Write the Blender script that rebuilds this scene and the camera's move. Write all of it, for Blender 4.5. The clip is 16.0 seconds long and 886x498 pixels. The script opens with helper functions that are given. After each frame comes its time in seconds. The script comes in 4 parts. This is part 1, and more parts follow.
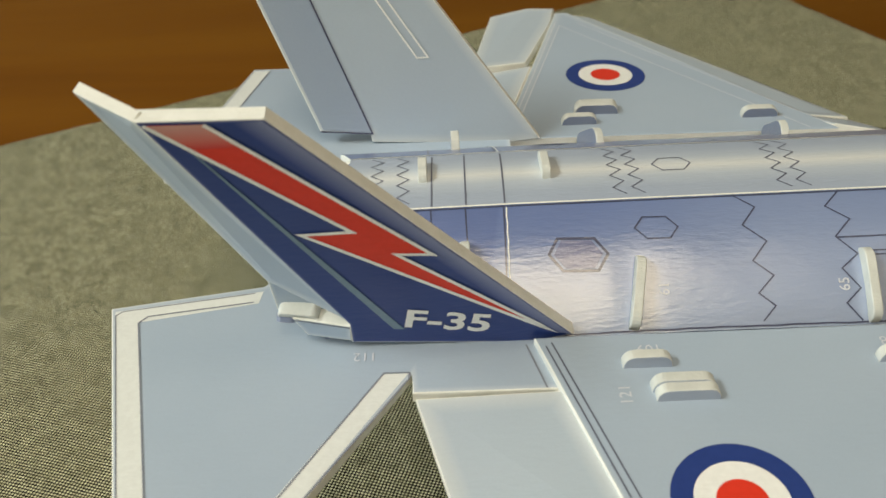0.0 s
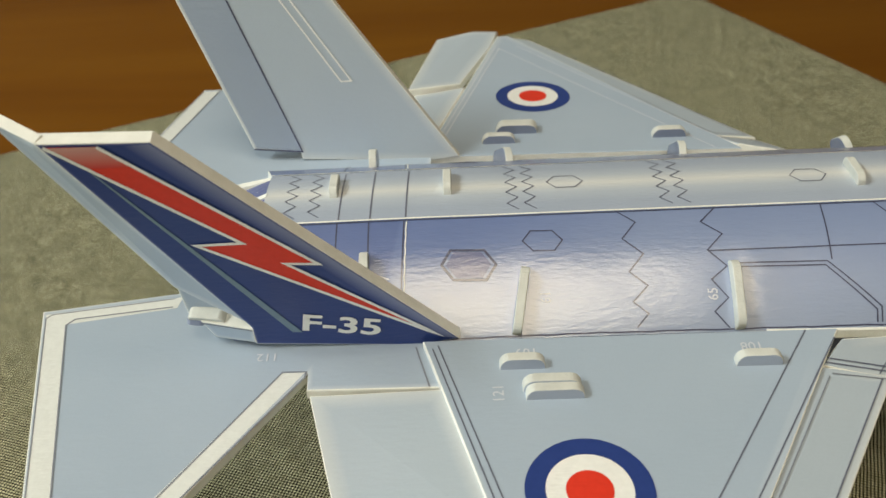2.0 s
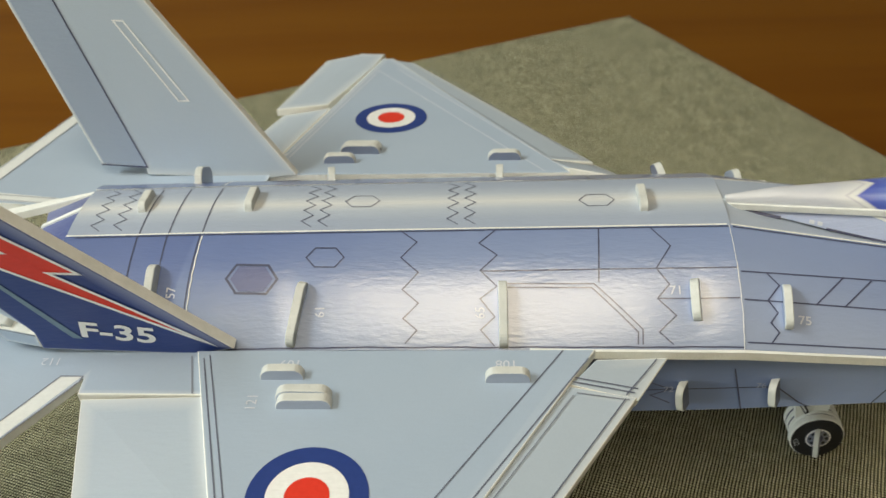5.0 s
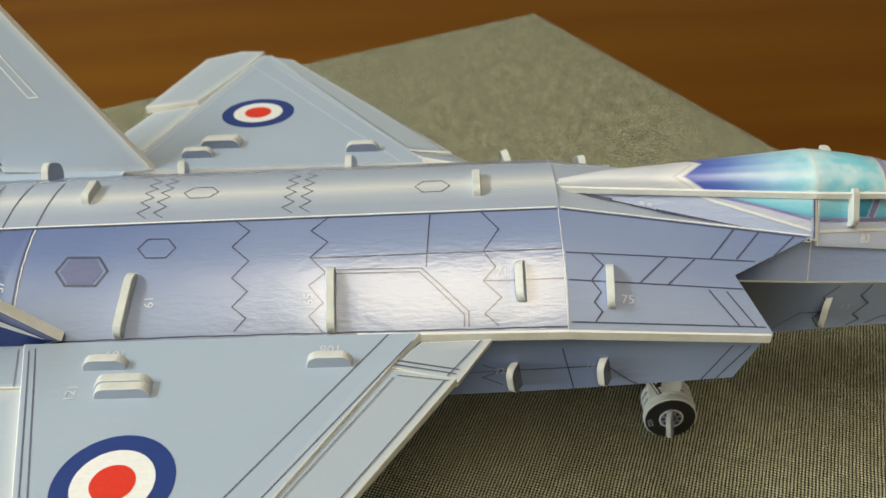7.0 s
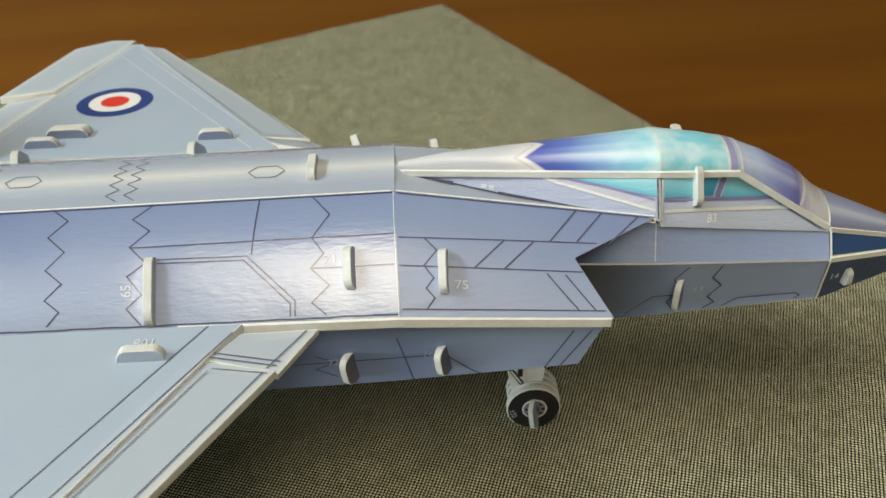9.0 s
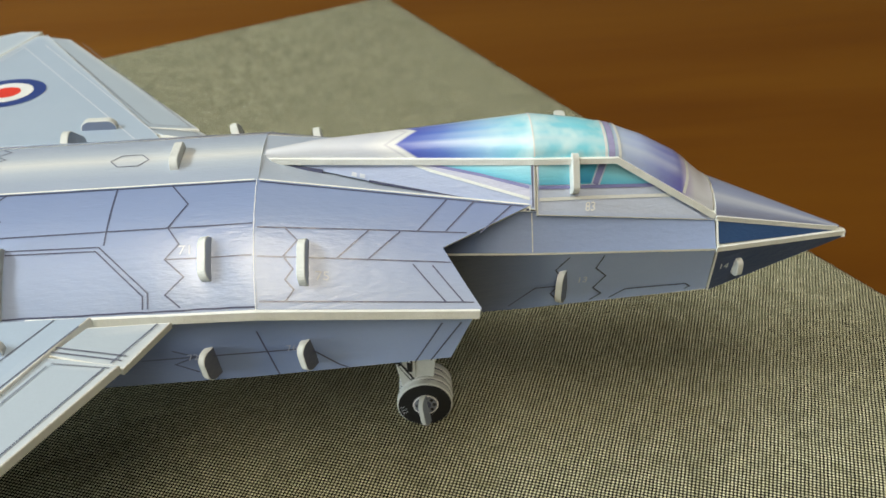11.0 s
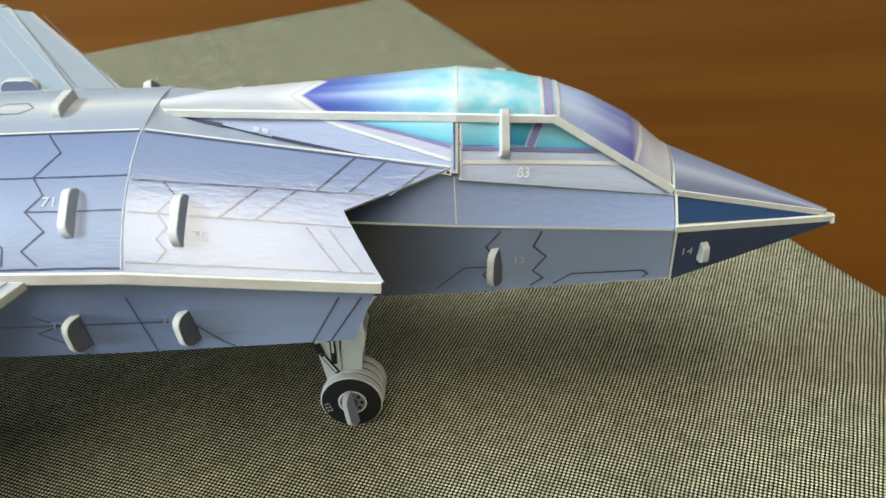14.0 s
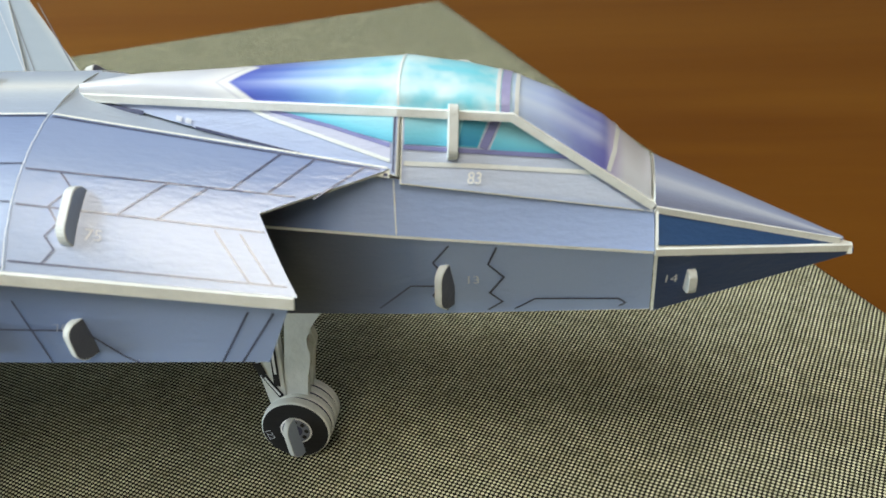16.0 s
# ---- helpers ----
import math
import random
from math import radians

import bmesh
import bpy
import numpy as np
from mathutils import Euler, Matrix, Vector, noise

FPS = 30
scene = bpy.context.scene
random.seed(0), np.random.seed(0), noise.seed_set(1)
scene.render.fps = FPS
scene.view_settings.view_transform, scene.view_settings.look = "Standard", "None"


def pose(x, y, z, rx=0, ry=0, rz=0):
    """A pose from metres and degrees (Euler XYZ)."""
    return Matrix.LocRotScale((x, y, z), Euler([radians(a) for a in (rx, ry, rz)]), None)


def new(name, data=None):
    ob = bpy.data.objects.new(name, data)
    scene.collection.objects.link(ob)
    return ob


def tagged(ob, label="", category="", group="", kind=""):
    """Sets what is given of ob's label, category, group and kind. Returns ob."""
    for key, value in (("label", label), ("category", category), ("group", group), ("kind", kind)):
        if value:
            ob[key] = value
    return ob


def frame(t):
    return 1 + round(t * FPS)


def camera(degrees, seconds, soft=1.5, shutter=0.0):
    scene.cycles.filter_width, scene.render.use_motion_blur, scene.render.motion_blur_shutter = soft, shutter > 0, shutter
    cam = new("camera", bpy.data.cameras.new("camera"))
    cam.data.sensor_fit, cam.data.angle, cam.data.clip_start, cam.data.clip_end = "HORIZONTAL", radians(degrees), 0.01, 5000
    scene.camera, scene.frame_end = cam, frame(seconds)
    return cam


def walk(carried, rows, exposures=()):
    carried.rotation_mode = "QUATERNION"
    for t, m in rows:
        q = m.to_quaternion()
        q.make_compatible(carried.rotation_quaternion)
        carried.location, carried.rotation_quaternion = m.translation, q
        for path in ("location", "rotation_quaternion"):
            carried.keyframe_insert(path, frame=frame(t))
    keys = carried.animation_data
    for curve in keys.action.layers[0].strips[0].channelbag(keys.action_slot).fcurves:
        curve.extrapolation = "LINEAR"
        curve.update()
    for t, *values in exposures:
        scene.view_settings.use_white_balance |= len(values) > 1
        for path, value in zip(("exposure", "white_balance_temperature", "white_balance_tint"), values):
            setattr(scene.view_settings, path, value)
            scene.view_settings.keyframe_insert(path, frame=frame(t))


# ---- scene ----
cam = camera(49.6, 16.0)
cam.data.dof.use_dof, cam.data.dof.focus_distance, cam.data.dof.aperture_fstop = True, 0.182, 34.0
METRES, EYE, TILT, LEAN, TURN = 0.24, 0.1703, -36.84, 2.26, -2.65
ROWS = [
    (0.0, 0.0, 0.0, 0.0, 0.0, 0.0, -0.0),
    (0.5, 0.0299, -0.0157, -0.0004, 0.55, 0.2, -0.08),
    (1.0, 0.0414, -0.0347, 0.0028, 0.48, 0.28, -0.21),
    (1.5, 0.0596, -0.0539, 0.0026, 0.6, 0.5, -0.3),
    (2.0, 0.0936, -0.0606, -0.0003, 1.11, 0.67, -0.38),
    (2.5, 0.1234, -0.0752, 0.0021, 1.48, 0.72, -0.72),
    (3.0, 0.1635, -0.086, 0.0044, 2.47, 0.89, -1.21),
    (3.5, 0.1956, -0.0912, 0.0049, 3.27, 1.05, -1.74),
    (4.0, 0.2423, -0.0851, 0.0084, 4.12, 1.18, -2.05),
    (6.5, 0.3877, -0.087, -0.0066, 2.32, 1.92, -0.89),
    (7.0, 0.4256, -0.0846, -0.01, 1.87, 1.97, -0.5),
    (7.5, 0.4547, -0.0833, -0.0112, 1.34, 1.97, -0.15),
    (8.0, 0.4791, -0.0757, -0.0108, 0.84, 1.93, 0.1),
    (8.5, 0.5096, -0.0588, -0.0153, 0.38, 1.98, 0.37),
    (9.0, 0.5332, -0.0502, -0.0209, -0.23, 2.0, 0.62),
    (11.5, 0.6733, -0.0067, -0.0345, -0.55, 2.01, 0.95),
    (12.0, 0.7133, 0.0176, -0.0399, -0.34, 1.99, 0.94),
    (12.5, 0.7351, 0.0272, -0.0476, -0.21, 2.0, 0.92),
    (13.0, 0.7482, 0.0507, -0.0573, 1.06, 2.7, 0.6),
    (13.5, 0.7631, 0.0655, -0.0641, 2.99, 3.56, -0.33),
    (14.0, 0.7501, 0.0815, -0.0741, 3.41, 4.18, -1.15),
    (14.5, 0.7668, 0.1098, -0.076, 4.51, 4.48, -2.02),
    (15.0, 0.7901, 0.1408, -0.0761, 5.62, 4.8, -2.76),
    (15.5, 0.812, 0.1574, -0.0724, 6.82, 5.02, -3.44),
    (16.0, 0.8334, 0.1817, -0.0654, 7.99, 5.08, -4.11),
]
walk(cam, [(t, pose(-0.0252, -0.1528, EYE, TILT, LEAN, TURN) @ pose(METRES * x, METRES * y, METRES * z, 90 + pitch, roll, yaw)) for t, x, y, z, yaw, pitch, roll in ROWS],
     exposures=((0.0, -0.2, 6900, 8), (4.0, -0.12, 6650, 8), (9.0, 0.11, 6400, 9), (12.5, 0.38, 5950, 9), (16.0, 0.5, 5750, 9)))

# ---- light ----
world = bpy.data.worlds.new("room_air")
world.use_nodes = True
world.node_tree.nodes["Background"].inputs[0].default_value = (0.75, 0.8, 0.9, 1)
world.node_tree.nodes["Background"].inputs[1].default_value = 0.6
scene.world = world
lamp_data = bpy.data.lights.new("ceiling_strip", "AREA")
lamp_data.shape, lamp_data.size, lamp_data.size_y = "RECTANGLE", 0.68, 2.1
lamp_data.energy, lamp_data.color = 22.0, (1.0, 0.84, 0.61)
lamp = new("ceiling_strip", lamp_data)
lamp.location = (0.1, -1.14, 1.66)
back_data = bpy.data.lights.new("ceiling_panel", "AREA")
back_data.shape, back_data.size, back_data.size_y = "RECTANGLE", 0.64, 1.1
back_data.energy, back_data.color = 60.0, (0.94, 1.0, 0.97)
back = new("ceiling_panel", back_data)
back.location = (-1.74, -0.3, 1.66)
day_data = bpy.data.lights.new("window_daylight", "AREA")
day_data.shape, day_data.size, day_data.size_y = "RECTANGLE", 0.24, 0.6
day_data.energy, day_data.color = 20.0, (0.9, 1.0, 1.0)
day = new("window_daylight", day_data)
day.matrix_world = pose(-2.19, -0.75, 0.14, 0, -90, 0)

# ---- small tools ----
MM = 0.001


def part(name, bm, mats, parent, label="", smooth=False):
    """Links a bmesh as one mesh object under a thing or a part; a list of them as one object each."""
    if isinstance(bm, list):
        return [part(name, piece, mats, parent, label, smooth) for piece in bm]
    me = bpy.data.meshes.new(name)
    bm.to_mesh(me)
    bm.free()
    for m in mats if isinstance(mats, (list, tuple)) else [mats]:
        me.materials.append(m)
    if smooth:
        for p in me.polygons:
            p.use_smooth = True
    ob = new(name, me)
    ob.parent = parent
    if label:
        ob["label"] = label
    return ob


def lerp(a, b, u):
    return [p + (q - p) * u for p, q in zip(a, b)]


def bez(a, c, b, t):
    return [(1 - t) ** 2 * p + 2 * t * (1 - t) * q + t * t * r for p, q, r in zip(a, c, b)]


def table_at(rows, x):
    """Values between the rows (x, a, b, ...) of a table."""
    if x <= rows[0][0]:
        return list(rows[0][1:])
    for a, b in zip(rows, rows[1:]):
        if x <= b[0]:
            return lerp(a[1:], b[1:], (x - a[0]) / (b[0] - a[0]))
    return list(rows[-1][1:])


# ---- materials ----
def shader(name, rough=0.5, metal=0.0, coat=0.0):
    m = bpy.data.materials.new(name)
    m.use_nodes = True
    b = m.node_tree.nodes["Principled BSDF"]
    b.inputs["Roughness"].default_value = rough
    b.inputs["Metallic"].default_value = metal
    b.inputs["Coat Weight"].default_value = coat
    b.inputs["Coat Roughness"].default_value = 0.16
    return m, m.node_tree, b


def node(nt, kind, **values):
    n = nt.nodes.new(kind)
    for k, v in values.items():
        n.inputs[k].default_value = v
    return n


def mixed(nt, fac, a, b, blend="MIX"):
    n = nt.nodes.new("ShaderNodeMix")
    n.data_type, n.blend_type = "RGBA", blend
    for slot, v in ((0, fac), (6, a), (7, b)):
        if hasattr(v, "is_linked"):
            nt.links.new(v, n.inputs[slot])
        elif slot == 0:
            n.inputs[0].default_value = v
        else:
            n.inputs[slot].default_value = (*v, 1)
    return n.outputs[2]


def ramp(nt, fac, stops):
    n = nt.nodes.new("ShaderNodeValToRGB")
    n.color_ramp.elements[0].position, n.color_ramp.elements[0].color = stops[0][0], (*stops[0][1], 1)
    n.color_ramp.elements[1].position, n.color_ramp.elements[1].color = stops[-1][0], (*stops[-1][1], 1)
    for p, c in stops[1:-1]:
        n.color_ramp.elements.new(p).color = (*c, 1)
    nt.links.new(fac, n.inputs[0])
    return n.outputs[0]


def grain(nt, scale, detail=3.0, rough=0.6):
    tc = nt.nodes.new("ShaderNodeTexCoord")
    n = node(nt, "ShaderNodeTexNoise", Scale=scale, Detail=detail, Roughness=rough)
    nt.links.new(tc.outputs["Object"], n.inputs["Vector"])
    return n.outputs["Fac"]


def bumped(nt, b, *layers):
    """Relief from (height, strength, distance) layers, chained."""
    last = None
    for h, strength, dist in layers:
        n = node(nt, "ShaderNodeBump", Strength=strength, Distance=dist)
        nt.links.new(h, n.inputs["Height"])
        if last:
            nt.links.new(last, n.inputs["Normal"])
        last = n.outputs["Normal"]
    nt.links.new(last, b.inputs["Normal"])
    nt.links.new(last, b.inputs["Coat Normal"])


def attribute(nt, name):
    n = nt.nodes.new("ShaderNodeAttribute")
    n.attribute_name = name
    return n.outputs["Fac"]


def relief(nt, b, wrinkle):
    """Foam-backed print: broad dents, ripples drawn out lengthwise, and fine grain."""
    tc = nt.nodes.new("ShaderNodeTexCoord")
    mp = node(nt, "ShaderNodeMapping", Scale=(0.3, 1.0, 1.0))
    nt.links.new(tc.outputs["Object"], mp.inputs["Vector"])
    rip = node(nt, "ShaderNodeTexNoise", Scale=1000.0, Detail=3.0, Roughness=0.6)
    nt.links.new(mp.outputs[0], rip.inputs["Vector"])
    bumped(nt, b, (grain(nt, 60, 2), wrinkle * 0.3, 0.002), (rip.outputs["Fac"], wrinkle, 0.0007), (grain(nt, 2400, 2), wrinkle * 0.4, 0.0001))


def card(name, edge, inner, rough=0.3, coat=0.35, wrinkle=0.22, stops=None, fade_out=0.07, gloss=1.9):
    """Coated printed card on foam: the print fades from edge to inner colour."""
    m, nt, b = shader(name, rough, coat=coat)
    b.inputs["Coat IOR"].default_value = gloss if coat > 0.9 else 1.5
    b.inputs["Coat Roughness"].default_value = 0.22 if coat > 0.9 else 0.16
    fac = attribute(nt, "print")
    col = ramp(nt, fac, stops or [(0.0, edge), (1.0, inner)])
    col = mixed(nt, grain(nt, 55, 2), col, mixed(nt, fade_out, col, (0.9, 0.92, 0.95)))
    col = mixed(nt, ramp(nt, grain(nt, 2600, 1), [(0.35, (0, 0, 0)), (0.75, (fade_out * 0.7,) * 3)]), col, (0.2, 0.22, 0.3))
    nt.links.new(col, b.inputs["Base Color"])
    rg = node(nt, "ShaderNodeMapRange")
    nt.links.new(grain(nt, 120, 3), rg.inputs["Value"])
    rg.inputs["To Min"].default_value, rg.inputs["To Max"].default_value = rough * 0.8, rough * 1.25
    nt.links.new(rg.outputs[0], b.inputs["Roughness"])
    relief(nt, b, wrinkle)
    return m


def ink(name, col, rough=0.32, coat=0.3, wrinkle=0.2):
    m, nt, b = shader(name, rough, coat=coat)
    b.inputs["Coat IOR"].default_value = 1.9 if coat > 0.9 else 1.5
    b.inputs["Coat Roughness"].default_value = 0.22 if coat > 0.9 else 0.16
    c = mixed(nt, grain(nt, 900, 2), col, [min(1, v * 1.18 + 0.006) for v in col])
    nt.links.new(c, b.inputs["Base Color"])
    relief(nt, b, wrinkle)
    return m


def foam_material(name="white_foam_board", a=(0.77, 0.79, 0.75), c=(0.86, 0.875, 0.84)):
    m, nt, b = shader(name, 0.62)
    col = ramp(nt, grain(nt, 300, 4), [(0.3, a), (0.7, c)])
    col = mixed(nt, ramp(nt, grain(nt, 90, 4), [(0.55, (0, 0, 0)), (0.8, (0.2, 0.2, 0.2))]), col, (0.66, 0.66, 0.58))
    nt.links.new(col, b.inputs["Base Color"])
    b.inputs["Subsurface Weight"].default_value = 0.0
    bumped(nt, b, (grain(nt, 1800, 3), 0.35, 0.0003), (grain(nt, 260, 2), 0.25, 0.001))
    return m


def weave_material():
    m, nt, b = shader("woven_two_tone_cloth", 0.9)
    b.inputs["Specular IOR Level"].default_value = 0.12
    tc = nt.nodes.new("ShaderNodeTexCoord")
    mp = node(nt, "ShaderNodeMapping", Rotation=(0, 0, radians(-24.5)))
    nt.links.new(tc.outputs["Object"], mp.inputs["Vector"])
    wob = node(nt, "ShaderNodeTexNoise", Scale=90.0, Detail=2.0)
    nt.links.new(tc.outputs["Object"], wob.inputs["Vector"])
    sh = nt.nodes.new("ShaderNodeVectorMath")
    sh.operation = "MULTIPLY_ADD"
    sh.inputs[1].default_value, sh.inputs[2].default_value = (0.0006, 0.0006, 0), (0, 0, 0)
    nt.links.new(wob.outputs["Color"], sh.inputs[0])
    ad = nt.nodes.new("ShaderNodeVectorMath")
    nt.links.new(mp.outputs[0], ad.inputs[0])
    nt.links.new(sh.outputs[0], ad.inputs[1])
    sp = nt.nodes.new("ShaderNodeSeparateXYZ")
    nt.links.new(ad.outputs[0], sp.inputs[0])
    waves = []
    for axis, pitch in ((0, 0.00056), (1, 0.00056)):
        k = nt.nodes.new("ShaderNodeMath")
        k.operation = "MULTIPLY"
        k.inputs[1].default_value = math.pi / pitch
        nt.links.new(sp.outputs[axis], k.inputs[0])
        s = nt.nodes.new("ShaderNodeMath")
        s.operation = "SINE"
        nt.links.new(k.outputs[0], s.inputs[0])
        waves.append(s.outputs[0])
    pr = nt.nodes.new("ShaderNodeMath")
    pr.operation = "MULTIPLY"
    nt.links.new(waves[0], pr.inputs[0])
    nt.links.new(waves[1], pr.inputs[1])
    knot = node(nt, "ShaderNodeMapRange")
    knot.inputs["From Min"].default_value, knot.inputs["From Max"].default_value = 0.0, 0.29
    nt.links.new(pr.outputs[0], knot.inputs["Value"])
    dark = ramp(nt, grain(nt, 800, 2), [(0.3, (0.003, 0.003, 0.002)), (0.7, (0.009, 0.0085, 0.005))])
    light = ramp(nt, grain(nt, 1500, 3), [(0.25, (0.6, 0.59, 0.36)), (0.75, (0.93, 0.92, 0.68))])
    light = mixed(nt, ramp(nt, grain(nt, 520, 1), [(0.35, (0.42, 0.42, 0.42)), (0.6, (0, 0, 0))]), light, (0.3, 0.29, 0.17))
    col = mixed(nt, knot.outputs[0], dark, light)
    col = mixed(nt, ramp(nt, grain(nt, 160, 4), [(0.42, (0, 0, 0)), (0.68, (0.28, 0.28, 0.28))]), col, (0.05, 0.05, 0.026))
    col = mixed(nt, ramp(nt, grain(nt, 420, 3), [(0.45, (0, 0, 0)), (0.75, (0.15, 0.15, 0.15))]), col, (0.25, 0.23, 0.1))
    nt.links.new(col, b.inputs["Base Color"])
    bumped(nt, b, (grain(nt, 14, 2), 0.35, 0.004), (pr.outputs[0], 0.55, 0.00025))
    return m


def wood_material():
    m, nt, b = shader("reddish_brown_table_wood", 0.5, coat=0.0)
    tc = nt.nodes.new("ShaderNodeTexCoord")
    b.inputs["Specular IOR Level"].default_value = 0.05
    mp = node(nt, "ShaderNodeMapping", Scale=(0.8, 7.0, 1.0), Rotation=(0, 0, radians(4)))
    nt.links.new(tc.outputs["Object"], mp.inputs["Vector"])
    broad = node(nt, "ShaderNodeTexNoise", Scale=2.2, Detail=3.0, Roughness=0.55, Distortion=0.6)
    nt.links.new(mp.outputs[0], broad.inputs["Vector"])
    fine = node(nt, "ShaderNodeTexNoise", Scale=26.0, Detail=5.0, Roughness=0.65)
    nt.links.new(mp.outputs[0], fine.inputs["Vector"])
    col = ramp(nt, broad.outputs["Fac"], [(0.3, (0.112, 0.038, 0.0025)), (0.5, (0.152, 0.057, 0.004)), (0.72, (0.185, 0.076, 0.006))])
    # Broad wave painted in for light falling off across the table.
    light_falloff = node(nt, "ShaderNodeTexWave", Scale=0.22, Distortion=1.2, Detail=1.0)
    light_falloff.inputs["Phase Offset"].default_value = 2.2
    nt.links.new(tc.outputs["Object"], light_falloff.inputs["Vector"])
    col = mixed(nt, ramp(nt, light_falloff.outputs["Fac"], [(0.1, (0, 0, 0)), (0.9, (0.8, 0.8, 0.8))]), col, mixed(nt, 0.4, col, (0.05, 0.016, 0.003)))
    col = mixed(nt, ramp(nt, fine.outputs["Fac"], [(0.4, (0, 0, 0)), (0.75, (0.16, 0.16, 0.16))]), col, (0.08, 0.027, 0.006))
    nt.links.new(col, b.inputs["Base Color"])
    bumped(nt, b, (fine.outputs["Fac"], 0.08, 0.001))
    return m


def plain(name, a, c, rough=0.8, scale=12):
    m, nt, b = shader(name, rough)
    nt.links.new(ramp(nt, grain(nt, scale, 4), [(0.3, a), (0.7, c)]), b.inputs["Base Color"])
    bumped(nt, b, (grain(nt, scale * 12, 3), 0.15, 0.002))
    return m


FOAM = foam_material()
# Cut foam greyed to carry the shade on the locking tabs.
TAB_FOAM = foam_material("shade_greyed_cut_foam", (0.57, 0.595, 0.57), (0.67, 0.69, 0.66))
WEAVE = weave_material()
WOOD = wood_material()
WALL = plain("matt_wall_paint", (0.11, 0.107, 0.1), (0.14, 0.135, 0.125))
PALE_WALL = plain("pale_wall_paint", (0.42, 0.41, 0.38), (0.48, 0.47, 0.43))
FLOORING = plain("dull_floor", (0.12, 0.09, 0.07), (0.16, 0.12, 0.09), 0.5)
CEILING = plain("white_ceiling_paint", (0.78, 0.77, 0.74), (0.82, 0.81, 0.79))
WING_CARD = card("pale_blue_wing_print", (0.52, 0.585, 0.65), (0.365, 0.455, 0.57), 0.4, 0.15, 0.08)
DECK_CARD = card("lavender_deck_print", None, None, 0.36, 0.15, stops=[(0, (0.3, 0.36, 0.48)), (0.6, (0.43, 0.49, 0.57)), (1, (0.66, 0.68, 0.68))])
SIDE_CARD = card("violet_blue_side_print", None, None, 0.34, 1.0, 0.17, stops=[(0, (0.08, 0.13, 0.34)), (0.35, (0.125, 0.19, 0.42)), (0.7, (0.215, 0.29, 0.5)), (1, (0.37, 0.445, 0.61))])
CHEEK_CARD = card("violet_blue_cheek_print", None, None, 0.36, 1.0, 0.15, stops=[(0, (0.08, 0.13, 0.34)), (0.35, (0.125, 0.19, 0.42)), (0.7, (0.24, 0.315, 0.52)), (1, (0.4, 0.47, 0.63))], gloss=1.62)
# Slate print; the dark end also carries intake and under-wing shade.
LOWER_CARD = card("slate_blue_lower_print_with_shade", None, None, 0.4, 0.2, stops=[(0, (0.018, 0.02, 0.032)), (0.4, (0.08, 0.104, 0.19)), (0.75, (0.175, 0.25, 0.47)), (1, (0.35, 0.455, 0.74))])
FLAP_CARD = card("whitish_flap_print", (0.56, 0.61, 0.64), (0.41, 0.49, 0.575), 0.4, 0.15, 0.08)
FIN_BLUE = card("navy_fin_print", (0.22, 0.255, 0.43), (0.005, 0.033, 0.2), 0.42, 0.1, 0.15, fade_out=0.015)
# Blue-grey print, darkened further for the shade on the tabs' upright faces.
TAB_CARD = card("blue_grey_tab_print_with_shade", (0.36, 0.42, 0.53), (0.36, 0.42, 0.53))
DARK_TAB = card("dark_slate_tab_face", (0.045, 0.052, 0.085), (0.045, 0.052, 0.085))
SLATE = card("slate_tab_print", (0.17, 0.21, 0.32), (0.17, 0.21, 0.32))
NAVY = card("navy_nose_print", (0.03, 0.085, 0.23), (0.012, 0.035, 0.13), 0.36, 0.2, fade_out=0.02)
NOSE_CARD = card("violet_blue_nose_print", None, None, 0.36, 0.2, 0.15, stops=[(0, (0.2, 0.235, 0.42)), (0.5, (0.32, 0.37, 0.53)), (1, (0.62, 0.66, 0.72))])
TAIL_CARD = card("violet_navy_tail_print", (0.12, 0.15, 0.36), (0.07, 0.1, 0.28), fade_out=0.03)
FLASH_FADE = card("red_fading_to_pink_print", (0.6, 0.34, 0.3), (0.6, 0.024, 0.009), 0.42, 0.1, 0.15, fade_out=0.02)
PALE = card("pale_grey_canopy_print", (0.44, 0.52, 0.72), (0.53, 0.6, 0.76), 0.35)
REAR_CARD = card("grey_lavender_canopy_print", (0.41, 0.485, 0.69), (0.42, 0.495, 0.7), 0.35)
PALE_BAND = card("whitish_band_print", (0.52, 0.54, 0.69), (0.52, 0.54, 0.69), 0.35)
RUDDER = card("steel_blue_rudder_print", (0.3, 0.37, 0.48), (0.19, 0.29, 0.41))
LINE = ink("dark_slate_ink", (0.055, 0.062, 0.12))
SIDE_LINE = ink("slate_ink_under_gloss", (0.05, 0.06, 0.12), 0.34, 1.0, 0.17)
DECK_LINE = ink("slate_deck_ink", (0.12, 0.13, 0.185), 0.4, 0.1)
WING_LINE = ink("grey_slate_ink", (0.12, 0.135, 0.19))
CHEEK_LINE = ink("slate_cheek_ink", (0.06, 0.07, 0.14), 0.36, 0.95, 0.15)
LOWER_LINE = ink("dull_slate_ink", (0.06, 0.07, 0.13))
DIM_INK = ink("dim_lavender_ink", (0.34, 0.37, 0.48))
HEXAGON_INK = ink("dull_violet_ink", (0.12, 0.14, 0.28), 0.34, 1.0, 0.17)
GREY_LINE = ink("grey_ink", (0.2, 0.22, 0.27))
BORDER_INK = ink("off_white_ink", (0.68, 0.71, 0.7))
WHITE_INK = ink("white_ink", (0.78, 0.79, 0.78))
RED_INK = ink("red_ink", (0.64, 0.028, 0.009), 0.5, 0.0, 0.1)
